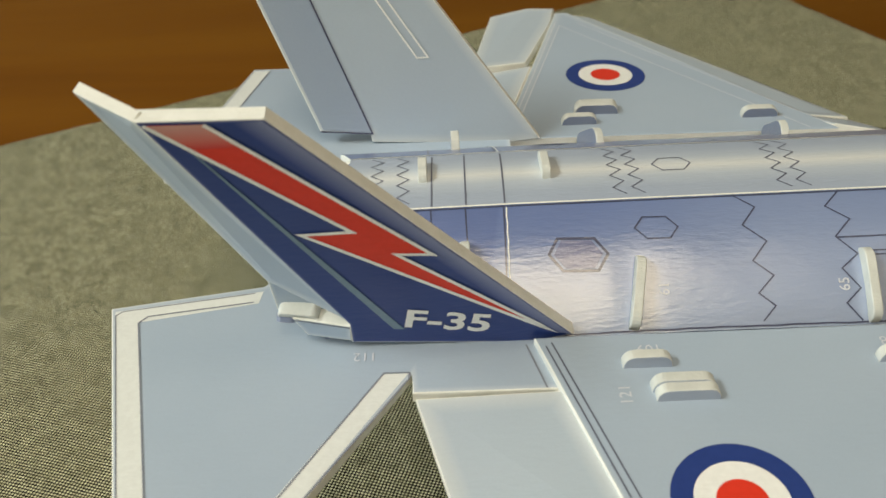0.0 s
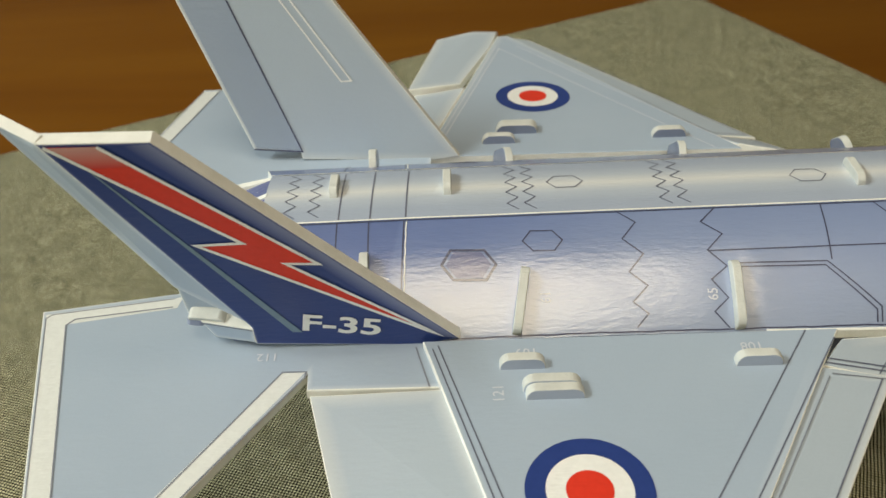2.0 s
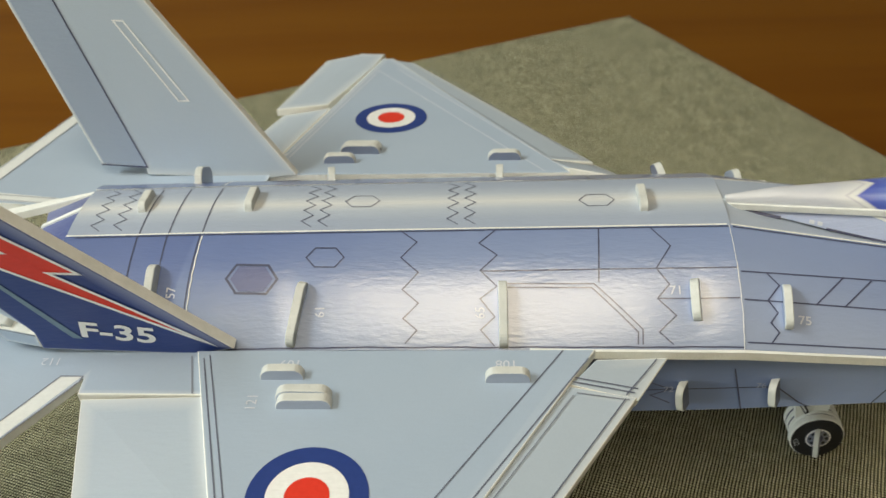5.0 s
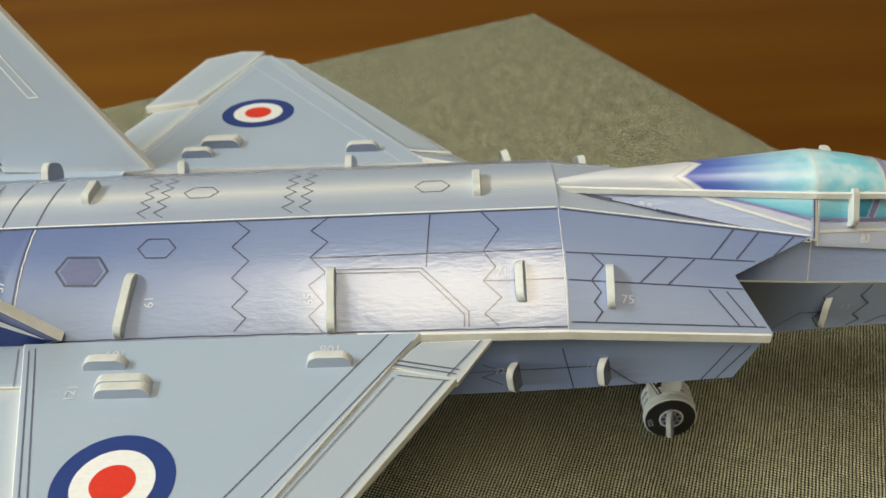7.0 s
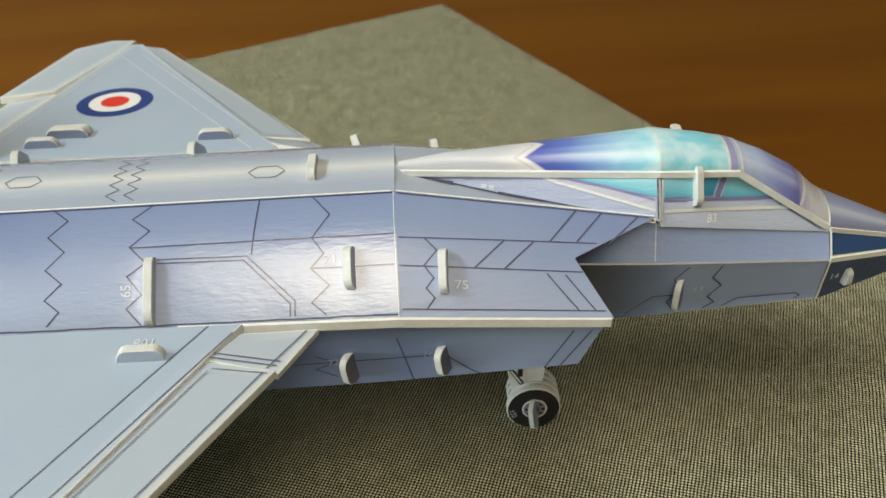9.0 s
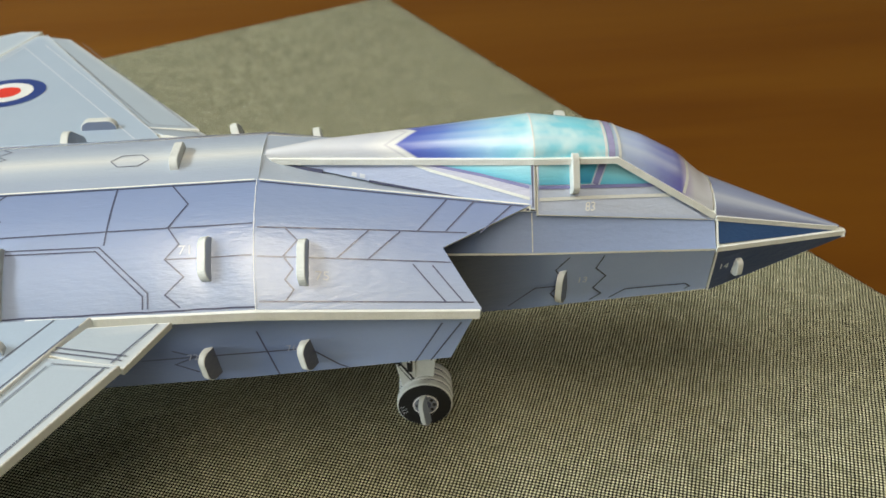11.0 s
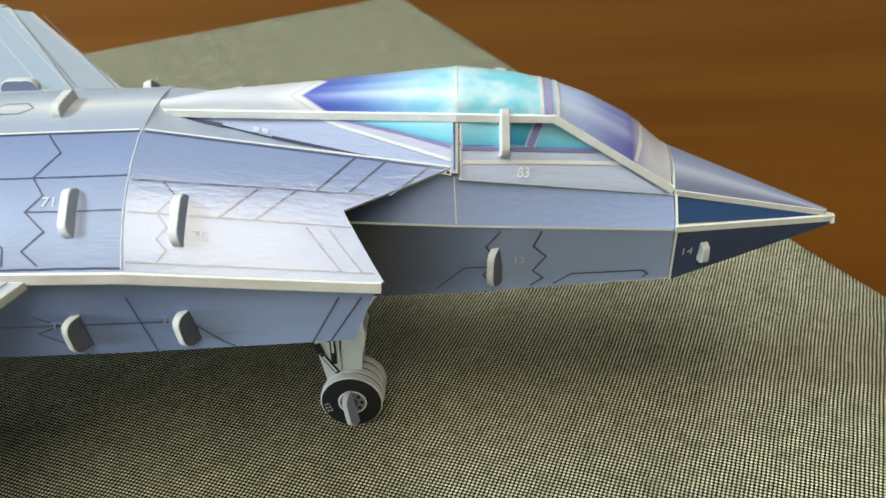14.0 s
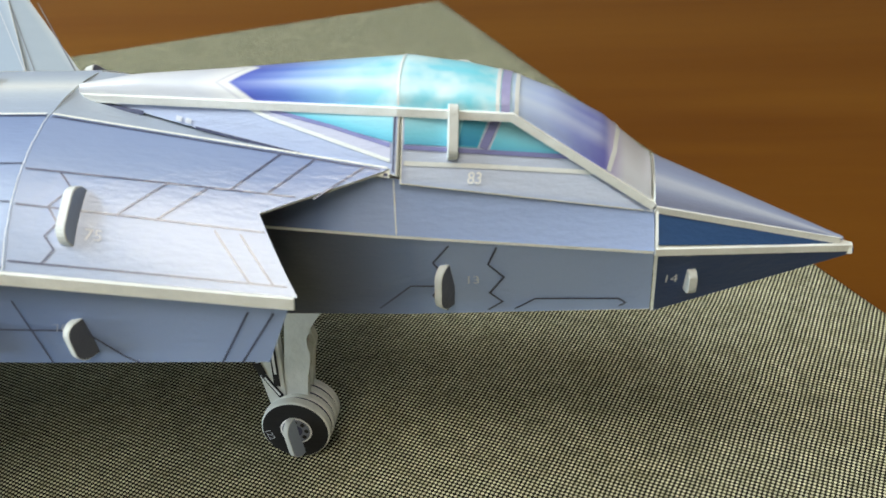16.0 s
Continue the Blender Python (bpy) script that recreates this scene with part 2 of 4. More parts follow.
BLUE_INK = ink("roundel_blue_ink", (0.01, 0.035, 0.19), 0.5, 0.0, 0.1)
TEAL_INK = ink("slate_teal_ink", (0.13, 0.21, 0.29))
VIOLET_INK = ink("violet_ink", (0.2, 0.21, 0.43))
BOW_INK = ink("lavender_ink", (0.32, 0.31, 0.52))
CYAN_INK = card("cyan_window_print", None, None, 0.32, 0.2, 0.15, stops=[(0, (0.09, 0.42, 0.62)), (0.35, (0.18, 0.58, 0.73)), (1, (0.36, 0.7, 0.8))])
DEEP_CYAN = card("deep_cyan_print", (0.03, 0.26, 0.5), (0.12, 0.5, 0.68), 0.32, 0.2, 0.15, fade_out=0.02)
NUMBER_INK = ink("faint_white_ink", (0.58, 0.61, 0.67))
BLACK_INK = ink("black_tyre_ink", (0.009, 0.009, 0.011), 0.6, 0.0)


def canopy_material():
    """Printed glass: violet at the ends and edges, cyan in the middle, white streaks."""
    m, nt, b = shader("violet_cyan_canopy_print", 0.34, coat=0.2)
    x, y = attribute(nt, "print"), attribute(nt, "across")
    along = ramp(nt, x, [(0.0, (0.6, 0.62, 0.66)), (0.2, (0.56, 0.58, 0.64)), (0.255, (0.7, 0.71, 0.72)), (0.262, (0.55, 0.55, 0.6)), (0.268, (0.72, 0.73, 0.72)), (0.28, (0.72, 0.73, 0.72)), (0.288, (0.08, 0.11, 0.46)), (0.36, (0.1, 0.18, 0.56)), (0.45, (0.24, 0.46, 0.77)),
                         (0.54, (0.27, 0.66, 0.82)), (0.7, (0.2, 0.66, 0.8)), (0.745, (0.26, 0.7, 0.82)), (0.765, (0.46, 0.56, 0.77)), (0.815, (0.4, 0.49, 0.78)), (0.87, (0.22, 0.26, 0.62)), (0.912, (0.14, 0.14, 0.47)),
                         (0.922, (0.46, 0.43, 0.66)), (0.945, (0.62, 0.63, 0.7)), (1.0, (0.6, 0.62, 0.68))])
    streak = ramp(nt, y, [(0.0, (0, 0, 0)), (0.3, (0.1, 0.1, 0.1)), (0.5, (0.72, 0.72, 0.72)), (0.62, (0.2, 0.2, 0.2)), (0.74, (0.4, 0.4, 0.4)), (0.84, (0.05, 0.05, 0.05)), (1, (0.25, 0.25, 0.25))])
    inside = ramp(nt, x, [(0.28, (0, 0, 0)), (0.38, (0.55, 0.55, 0.55)), (0.5, (1, 1, 1)), (0.7, (0.5, 0.5, 0.5)), (0.9, (0.5, 0.5, 0.5)), (0.925, (0, 0, 0))])
    col = mixed(nt, mixed(nt, 1.0, streak, inside, "MULTIPLY"), along, (0.74, 0.8, 0.84))
    area = ramp(nt, x, [(0.45, (0, 0, 0)), (0.55, (1, 1, 1)), (0.74, (1, 1, 1)), (0.76, (0.1, 0.1, 0.1))])
    cloud = ramp(nt, grain(nt, 210, 2), [(0.4, (0, 0, 0)), (0.64, (0.8, 0.8, 0.8))])
    col = mixed(nt, mixed(nt, 1.0, cloud, area, "MULTIPLY"), col, (0.66, 0.86, 0.9))
    nt.links.new(col, b.inputs["Base Color"])
    bumped(nt, b, (grain(nt, 70, 2), 0.25, 0.002), (grain(nt, 700, 2), 0.1, 0.0004))
    return m


CANOPY = canopy_material()


# ---- room, table, mat ----
def box_mesh(x0, x1, y0, y1, z0, z1, bevel=0.0):
    bm = bmesh.new()
    bmesh.ops.create_cube(bm, size=1.0)
    for v in bm.verts:
        v.co = Vector(((x0 + x1) / 2 + v.co.x * (x1 - x0), (y0 + y1) / 2 + v.co.y * (y1 - y0), (z0 + z1) / 2 + v.co.z * (z1 - z0)))
    if bevel:
        bmesh.ops.bevel(bm, geom=bm.edges[:], offset=bevel, segments=3, affect="EDGES", profile=0.5)
    return bm


def setting(name, bm, m, label, category):
    return tagged(part(name, bm, m, None), label, category, kind="structure")


setting("floor", box_mesh(-2.2, 2.4, -2.8, 1.8, -0.85, -0.75), FLOORING, "plain dull brown floor under the table", "floor")
setting("ceiling", box_mesh(-2.2, 2.4, -2.8, 1.8, 1.7, 1.8), CEILING, "plain white painted ceiling with a strip light", "ceiling")
# Unseen walls; the north one is paler to throw light back onto the model.
setting("wall_north", box_mesh(-2.2, 2.4, 1.8, 1.9, -0.85, 1.8), PALE_WALL, "plain pale painted wall", "wall")
setting("wall_south", box_mesh(-2.2, 2.4, -2.9, -2.8, -0.85, 1.8), WALL, "plain warm grey painted wall", "wall")
setting("wall_east", box_mesh(2.4, 2.5, -2.9, 1.9, -0.85, 1.8), WALL, "plain warm grey painted wall", "wall")
for k, (ya, yb, za, zb) in enumerate(((-2.9, -1.13, -0.85, 1.8), (-0.37, 1.9, -0.85, 1.8), (-1.13, -0.37, -0.85, -0.03), (-1.13, -0.37, 0.31, 1.8))):
    setting("wall_west", box_mesh(-2.3, -2.2, ya, yb, za, zb), WALL, "plain warm grey painted wall round a window", "wall")
window = tagged(new("window_1"), "plain white framed window letting in daylight", "window", kind="structure")
window.location = (-2.25, -0.75, 0.14)
for ya, yb, za, zb in ((-0.38, -0.345, -0.17, 0.17), (0.345, 0.38, -0.17, 0.17), (-0.345, 0.345, 0.135, 0.17), (-0.345, 0.345, -0.17, -0.135)):
    part("window_frame", box_mesh(-0.045, -0.02, ya, yb, za, zb, 0.003), CEILING, window)
GLASS, glass_tree, glass_node = shader("clear_glass", 0.02)
glass_node.inputs["Transmission Weight"].default_value = 1.0
part("pane", box_mesh(-0.036, -0.03, -0.345, 0.345, -0.135, 0.135), GLASS, window).visible_shadow = False

GLOW, glow_tree, glow_node = shader("lit_diffuser", 0.6)
glow_node.inputs["Emission Color"].default_value = (1.0, 0.95, 0.86, 1)
glow_node.inputs["Emission Strength"].default_value = 0.5
for x, y, wide, half, words in ((0.1, -1.14, 0.35, 1.06, "long white strip light fixed to the ceiling"), (-1.74, -0.3, 0.34, 0.57, "wide white light panel fixed to the ceiling")):
    fitting = tagged(new("ceiling_light"), words, "ceiling light", group="lights on the ceiling")
    fitting.location = (x, y, 1.7)
    part("frame", box_mesh(-wide - 0.02, wide + 0.02, -half - 0.02, half + 0.02, -0.025, 0.0, 0.004), CEILING, fitting)
    part("diffuser", box_mesh(-wide, wide, -half, half, -0.032, -0.0255, 0.002), GLOW, fitting, "lit milky diffuser")

TABLE_TOP = -0.0016
table = tagged(new("table"), "reddish brown wooden table with a satin top", "table")
table.location = (0.1, 0.1, -0.75)
part("tabletop", box_mesh(-0.95, 0.95, -0.62, 0.62, 0.75 + TABLE_TOP - 0.03, 0.75 + TABLE_TOP, 0.004), WOOD, table)
for lx in (-0.86, 0.86):
    for ly in (-0.54, 0.54):
        part("leg", box_mesh(lx - 0.03, lx + 0.03, ly - 0.03, ly + 0.03, 0.0, 0.75 + TABLE_TOP - 0.0302, 0.003), WOOD, table)


def cloth_mat():
    """A rectangular cloth mat turned on the table, with a soft rolled hem."""
    corner, a, b2 = Vector((0.1195, 0.2803)), radians(-62.2), radians(203.2)
    e1, e2 = Vector((math.cos(a), math.sin(a))), Vector((math.cos(b2), math.sin(b2)))
    l1, l2, n1, n2 = 0.47, 0.62, 47, 62
    bm = bmesh.new()
    rows = []
    hem = [0.0, 0.0005, 0.0015, 0.003]
    us = hem + [0.006 + (l1 - 0.012) * i / n1 for i in range(n1 + 1)] + [l1 - h for h in reversed(hem)]
    ws = hem + [0.006 + (l2 - 0.012) * i / n2 for i in range(n2 + 1)] + [l2 - h for h in reversed(hem)]
    for u in us:
        row = []
        for w in ws:
            p = corner + e1 * u + e2 * w
            d = min(u, w, l1 - u, l2 - w)
            drop = 0.0013 * (1 - min(1.0, d / 0.003)) ** 2
            bow = 0.0022 * math.sin(math.pi * u / l1) if w < 0.05 else 0.0
            p = p - e2 * bow * (1 - w / 0.05) * -1 if w < 0.05 else p
            row.append(bm.verts.new((p.x, p.y, 0.0006 - drop)))
        rows.append(row)
    for r, s in zip(rows, rows[1:]):
        for i in range(len(r) - 1):
            bm.faces.new((r[i], r[i + 1], s[i + 1], s[i]))
    rim = [e for e in bm.edges if e.is_boundary]
    out = bmesh.ops.extrude_edge_only(bm, edges=rim)
    for v in out["geom"]:
        if isinstance(v, bmesh.types.BMVert):
            v.co.z = TABLE_TOP
    bmesh.ops.recalc_face_normals(bm, faces=bm.faces[:])
    return bm


tagged(part("place_mat", cloth_mat(), WEAVE, None, smooth=True), "black and cream woven cloth mat lying on the wooden table", "place mat")

# ---- the model aircraft: helpers ----
plane = tagged(new("model_aircraft"), "pale blue foam-board puzzle jet with navy fin, on the mat", "model aircraft")
plane.matrix_world = pose(0, 0.0006, 0, 0, 0, -0.6)


def sheet(f, us, vs, thick, mats, name, parent, label="", tone=None, across=None, smooth=True, out=(0, 0, 1)):
    """A bent sheet of foam board: f(u, v) gives a point in mm; tone and across give the print and any light or shade
    painted into it.
    """
    bm = bmesh.new()
    lay = bm.verts.layers.float.new("print")
    lay2 = bm.verts.layers.float.new("across")
    pts = [[Vector(f(u, v)) for v in vs] for u in us]
    nu, nv = len(us), len(vs)
    mid = (pts[-1][nv // 2] - pts[0][nv // 2]).cross(pts[nu // 2][-1] - pts[nu // 2][0])
    turn = 1 if mid.dot(Vector(out)) > 0 else -1
    top, low = [], []
    for i in range(nu):
        ta, tb = [], []
        for j in range(nv):
            du = pts[min(i + 1, nu - 1)][j] - pts[max(i - 1, 0)][j]
            dv = pts[i][min(j + 1, nv - 1)] - pts[i][max(j - 1, 0)]
            n = du.cross(dv)
            n = n.normalized() if n.length > 1e-9 else Vector((0, 0, 1))
            n *= turn
            a, b = bm.verts.new(pts[i][j] * MM), bm.verts.new((pts[i][j] - n * abs(thick)) * MM)
            if tone:
                a[lay] = b[lay] = tone(us[i], vs[j])
            if across:
                a[lay2] = b[lay2] = across(us[i], vs[j])
            ta.append(a)
            tb.append(b)
        top.append(ta)
        low.append(tb)

    def quad(vs4, slot, soft):
        try:
            fc = bm.faces.new(vs4)
            fc.material_index, fc.smooth = slot, soft
        except ValueError:
            pass

    for i in range(nu - 1):
        for j in range(nv - 1):
            quad((top[i][j], top[i + 1][j], top[i + 1][j + 1], top[i][j + 1]), 0, smooth)
            quad((low[i][j], low[i][j + 1], low[i + 1][j + 1], low[i + 1][j]), 1, smooth)
    for i in range(nu - 1):
        for j in (0, nv - 1):
            quad((top[i][j], top[i + 1][j], low[i + 1][j], low[i][j]), 1, False)
    for j in range(nv - 1):
        for i in (0, nu - 1):
            quad((top[i][j], top[i][j + 1], low[i][j + 1], low[i][j]), 1, False)
    bmesh.ops.recalc_face_normals(bm, faces=bm.faces[:])
    for e in bm.edges:
        if len(e.link_faces) == 2 and e.calc_face_angle(0.0) > 0.7:
            e.smooth = False
    return part(name, bm, mats, parent, label)


def plate(poly, up, thick, mats, name, parent, label="", inset=2.0, bevel=0.22, whole=None):
    """A flat foam board: outline in mm, print on the side of up, white cut edges."""
    bm = bmesh.new()
    lay = bm.verts.layers.float.new("print")
    pts = [Vector(p) for p in poly]
    n = Vector((0, 0, 0))
    for a, b in zip(pts, pts[1:] + pts[:1]):
        n += a.cross(b)
    n.normalize()
    if n.dot(Vector(up)) < 0:
        pts.reverse()
        n = -n
    tv = [bm.verts.new(p * MM) for p in pts]
    bv = [bm.verts.new((p - n * thick) * MM) for p in pts]
    face = bm.faces.new(tv)
    bm.faces.new(list(reversed(bv))).material_index = 1
    for i in range(len(tv)):
        k = (i + 1) % len(tv)
        bm.faces.new((tv[i], bv[i], bv[k], tv[k])).material_index = 1
    face = [fc for fc in bm.faces if fc.material_index == 0][0]
    if bevel:
        rims = [e for e in face.edges]
        bmesh.ops.bevel(bm, geom=rims, offset=bevel * MM, segments=2, affect="EDGES", profile=0.6, material=1)
    face = max((fc for fc in bm.faces if fc.normal.dot(n) > 0.999 or fc.material_index == 0), key=lambda fc: fc.calc_area() if fc.material_index == 0 else 0)
    if inset:
        bmesh.ops.inset_region(bm, faces=[face], thickness=inset * MM, use_even_offset=True)
        for v in face.verts:
            v[lay] = 1.0
    if whole:
        # along this edge the print runs out to the very edge
        for v in bm.verts:
            if whole(v):
                v[lay] = 1.0
        for fc in bm.faces:
            if fc.normal.dot(n) > 0.3 and all(whole(v) for v in fc.verts):
                fc.material_index = 0
    return part(name, bm, mats, parent, label)


def stroke(bm, surf, pts, width, off=0.1, closed=False, step=3.0):
    """A printed line along pts of a surface, laid just above it."""
    if isinstance(bm, list):
        bm.append(bmesh.new())
        bm = bm[-1]
    if closed:
        pts = list(pts) + [pts[0]]
    fine = [pts[0]]
    for a, b in zip(pts, pts[1:]):
        k = max(1, int(math.hypot(b[0] - a[0], b[1] - a[1]) / step))
        fine += [lerp(a, b, (i + 1) / k) for i in range(k)]
    prev = None
    for i, p in enumerate(fine):
        if closed and i in (0, len(fine) - 1):
            a, b = fine[-2], fine[1]
        else:
            a, b = fine[max(i - 1, 0)], fine[min(i + 1, len(fine) - 1)]
        d1 = Vector((p[0] - a[0], p[1] - a[1]))
        d2 = Vector((b[0] - p[0], b[1] - p[1]))
        if d1.length > 1e-6 and d2.length > 1e-6:
            t = d1.normalized() + d2.normalized()
            t = t.normalized() if t.length > 1e-6 else d1.normalized()
            m = 1 / max(0.35, t.dot(d1.normalized()))
        else:
            t, m = (d1 + d2).normalized(), 1.0
        nrm = Vector((-t.y, t.x)) * (width / 2 * m)
        now = []
        for s in (1, -1):
            q, n = surf(p[0] + nrm.x * s, p[1] + nrm.y * s)
            now.append(bm.verts.new((Vector(q) + n * off) * MM))
        if prev:
            bm.faces.new((prev[0], prev[1], now[1], now[0]))
        prev = now


def patch(bm, surf, poly, off=0.08):
    """A printed area with the outline poly, laid just above a surface."""
    if isinstance(bm, list):
        bm.append(bmesh.new())
        bm = bm[-1]
    vs = []
    for a, b in poly:
        q, n = surf(a, b)
        vs.append(bm.verts.new((Vector(q) + n * off) * MM))
    fc = bm.faces.new(vs)
    bmesh.ops.triangulate(bm, faces=[fc], ngon_method="EAR_CLIP")


def fade(surf, edge, inner, m, name, parent, label="", off=0.06, n=12):
    """A printed band that fades from an edge line to an inner line."""
    bm = bmesh.new()
    lay = bm.verts.layers.float.new("print")
    rows = []
    for i in range(n + 1):
        row = []
        for k in range(5):
            a, b = lerp(lerp(edge[0], edge[1], i / n), lerp(inner[0], inner[1], i / n), k / 4)
            q, nn = surf(a, b)
            v = bm.verts.new((Vector(q) + nn * off) * MM)
            v[lay] = k / 4
            row.append(v)
        rows.append(row)
    for r, s2 in zip(rows, rows[1:]):
        for k in range(4):
            bm.faces.new((r[k], r[k + 1], s2[k + 1], s2[k]))
    return part(name, bm, m, parent, label)


def letters(body, surf, at, size, turn, name, parent, m=None, off=0.14, bold=0.0, flip=1, wide=1.0):
    """Printed characters, centred at a place of the surface; turn in degrees."""
    cu = bpy.data.curves.new(name, "FONT")
    cu.body, cu.size, cu.align_x, cu.align_y, cu.offset = body, size, "CENTER", "CENTER", bold
    cu.resolution_u = 3
    tmp = bpy.data.objects.new(name, cu)
    me = bpy.data.meshes.new_from_object(tmp)
    bpy.data.objects.remove(tmp)
    c, s = math.cos(radians(turn)), math.sin(radians(turn))
    for v in me.vertices:
        x, y = v.co.x * wide, v.co.y
        a, b = c * x - s * y, s * x + c * y
        q, n = surf(at[0] + a, at[1] + b * flip)
        v.co = (Vector(q) + n * off) * MM
    me.name = name
    me.materials.clear()
    me.materials.append(m or NUMBER_INK)
    ob = new(name, me)
    ob.parent = parent
    return ob


def ring(c, r, n=40, sy=1.0):
    return [(c[0] + r * math.cos(2 * math.pi * i / n), c[1] + sy * r * math.sin(2 * math.pi * i / n)) for i in range(n)]


def tab(at, along, out, length, height, thick, name="locking_tab", parent=None, m=None, sink=0.6, face=None):
    """A foam locking tab: rounded strip standing out of a panel."""
    al, ou = Vector(along).normalized(), Vector(out).normalized()
    ou = (ou - al * ou.dot(al)).normalized()
    sd = al.cross(ou)
    r = min(height * 0.85, length * 0.3)
    prof = [(-length / 2, -sink), (length / 2, -sink)]
    for k in range(7):
        a = math.pi / 2 * k / 6
        prof.append((length / 2 - r + r * math.cos(a), height - r + r * math.sin(a)))
    for k in range(7):
        a = math.pi / 2 * (1 + k / 6)
        prof.append((-length / 2 + r + r * math.cos(a), height - r + r * math.sin(a)))
    bm = bmesh.new()
    rings = []
    for w, shrink in ((-0.5, 0.12), (-0.42, 0.0), (0.42, 0.0), (0.5, 0.12)):
        rings.append([bm.verts.new((Vector(at) + al * (a - math.copysign(shrink, a)) + ou * (h - shrink * (h > 0)) + sd * thick * w) * MM) for a, h in prof])
    for p, q in zip(rings, rings[1:]):
        for i in range(len(prof)):
            k = (i + 1) % len(prof)
            bm.faces.new((p[i], p[k], q[k], q[i]))
    for cap in (rings[0], rings[-1]):
        bm.faces.new(cap).material_index = 1
    bmesh.ops.recalc_face_normals(bm, faces=bm.faces[:])
    return part(name, bm, [m or TAB_FOAM, face or m or TAB_FOAM], parent)


def span(a, b, n):
    return [a + (b - a) * i / n for i in range(n + 1)]


# ---- surfaces of the aircraft, in mm; s is -1 on one side and 1 on the other ----
def side_profile(x):
    d, w = max(0.0, x + 11) / 108, max(0.0, x - 20) / 77
    return (8.9, 71.4 - 0.9 * d), (23.5, 68.6 - 0.9 * d), (31.3, 58.2 - 1.6 * w)


def far_side_profile(x):
    d, w = max(0.0, x + 11) / 108, max(0.0, x - 20) / 77
    return (9.7, 71.3 - 0.9 * d), (22.0, 66.6 - 0.9 * d), (31.3, 58.2 - 1.6 * w)


def cheek_profile(x):
    u = (x - 97) / 52
    return lerp((8.9, 70.5), (11.8, 62.4), u), lerp((23.5, 67.7), (22, 56), u), lerp((31.3, 56.6), (28.4, 49.8), u)


def far_cheek_profile(x):
    u = (x - 97) / 52
    return lerp((9.7, 70.3), (11.8, 62.0), u), lerp((22.0, 65.5), (21.0, 54.5), u), lerp((31.3, 56.6), (28.4, 49.8), u)


def keel(x):
    """Height of the belly, rising towards the tail."""
    return 38.9 + 13.0 * clamp((12 - x) / 40)


SIDE_TABS = ((-18.9, 0.3, 0.66, 3.0), (10.5, 0.46, 0.97, 2.2), (51.0, 0.47, 0.985, 2.2), (88.4, 0.47, 0.79, 2.0))


def dent(x, v):
    """How far the panel is pulled in beside its locking tabs, in mm."""
    d = 0.02 * math.sin(x * 0.21 + 3 * v) + 0.015 * math.sin(x * 0.37 - 7 * v)
    for tx, v0, v1, h in SIDE_TABS:
        d += 0.22 * math.exp(-((x - tx) / 3.2) ** 2) * clamp((v - v0 + 0.2) / 0.34) * clamp((v1 + 0.2 - v) / 0.34)
    return d


def bent(profile, s, dented=False):
    def at(x, v):
        y, z = bez(*profile(x), v)
        if dented:
            k = dent(x, v)
            y, z = y - 0.6 * k, z - 0.8 * k
        return Vector((x, s * y, z))

    def surf(x, v28):
        v = v28 / 28
        p = at(x, v)
        n = (at(x + 0.5, v) - at(x - 0.5, v)).cross(at(x, v + 0.02) - at(x, v - 0.02)).normalized()
        if n.z < 0:
            n = -n
        return p, n
    return at, surf


def deck_z(x, y):
    return 71.4 - 0.9 * max(0.0, x + 11) / 108 + 0.8 * (1 - (y / 8.9) ** 2)


def deck_surf(x, y):
    return Vector((x, y, deck_z(x, y))), Vector((0, 1.6 * y / 79.2, 1)).normalized()


def wing_z(x, y):
    return 60.3 - 0.065 * (abs(y) - 33) - 0.02 * x


def wing_surf(x, y):
    return Vector((x, y, wing_z(x, y))), Vector((0.02, math.copysign(0.065, y), 1)).normalized()


def through_points(a, b, c, up=(0, 0, 1)):
    """The plane of three points as a surface over x and y."""
    a, b, c = Vector(a), Vector(b), Vector(c)
    n = (b - a).cross(c - a).normalized()
    if n.dot(Vector(up)) < 0:
        n = -n

    def surf(x, y):
        return Vector((x, y, a.z - (n.x * (x - a.x) + n.y * (y - a.y)) / n.z)), n
    return surf


def upright(a, b, c, out):
    """The plane of three points as a surface over x and z."""
    a, b, c = Vector(a), Vector(b), Vector(c)
    n = (b - a).cross(c - a).normalized()
    if n.dot(Vector(out)) < 0:
        n = -n

    def surf(x, z):
        return Vector((x, a.y - (n.x * (x - a.x) + n.z * (z - a.z)) / n.y, z)), n
    return surf


def clamp(v):
    return max(0.0, min(1.0, v))


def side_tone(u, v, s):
    """Airbrushed side print: dark tail section, a dark rear upper corner, paler below; the far side is toned paler."""
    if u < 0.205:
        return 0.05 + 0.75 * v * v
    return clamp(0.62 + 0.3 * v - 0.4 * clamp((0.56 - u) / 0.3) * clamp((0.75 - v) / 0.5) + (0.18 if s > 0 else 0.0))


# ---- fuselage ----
# The deck's tone is paled along the crown to paint its sheen.
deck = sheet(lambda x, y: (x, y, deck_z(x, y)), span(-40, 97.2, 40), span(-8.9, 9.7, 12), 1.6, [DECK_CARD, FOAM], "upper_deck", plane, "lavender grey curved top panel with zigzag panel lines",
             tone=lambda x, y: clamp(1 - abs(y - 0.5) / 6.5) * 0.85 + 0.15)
bm = []
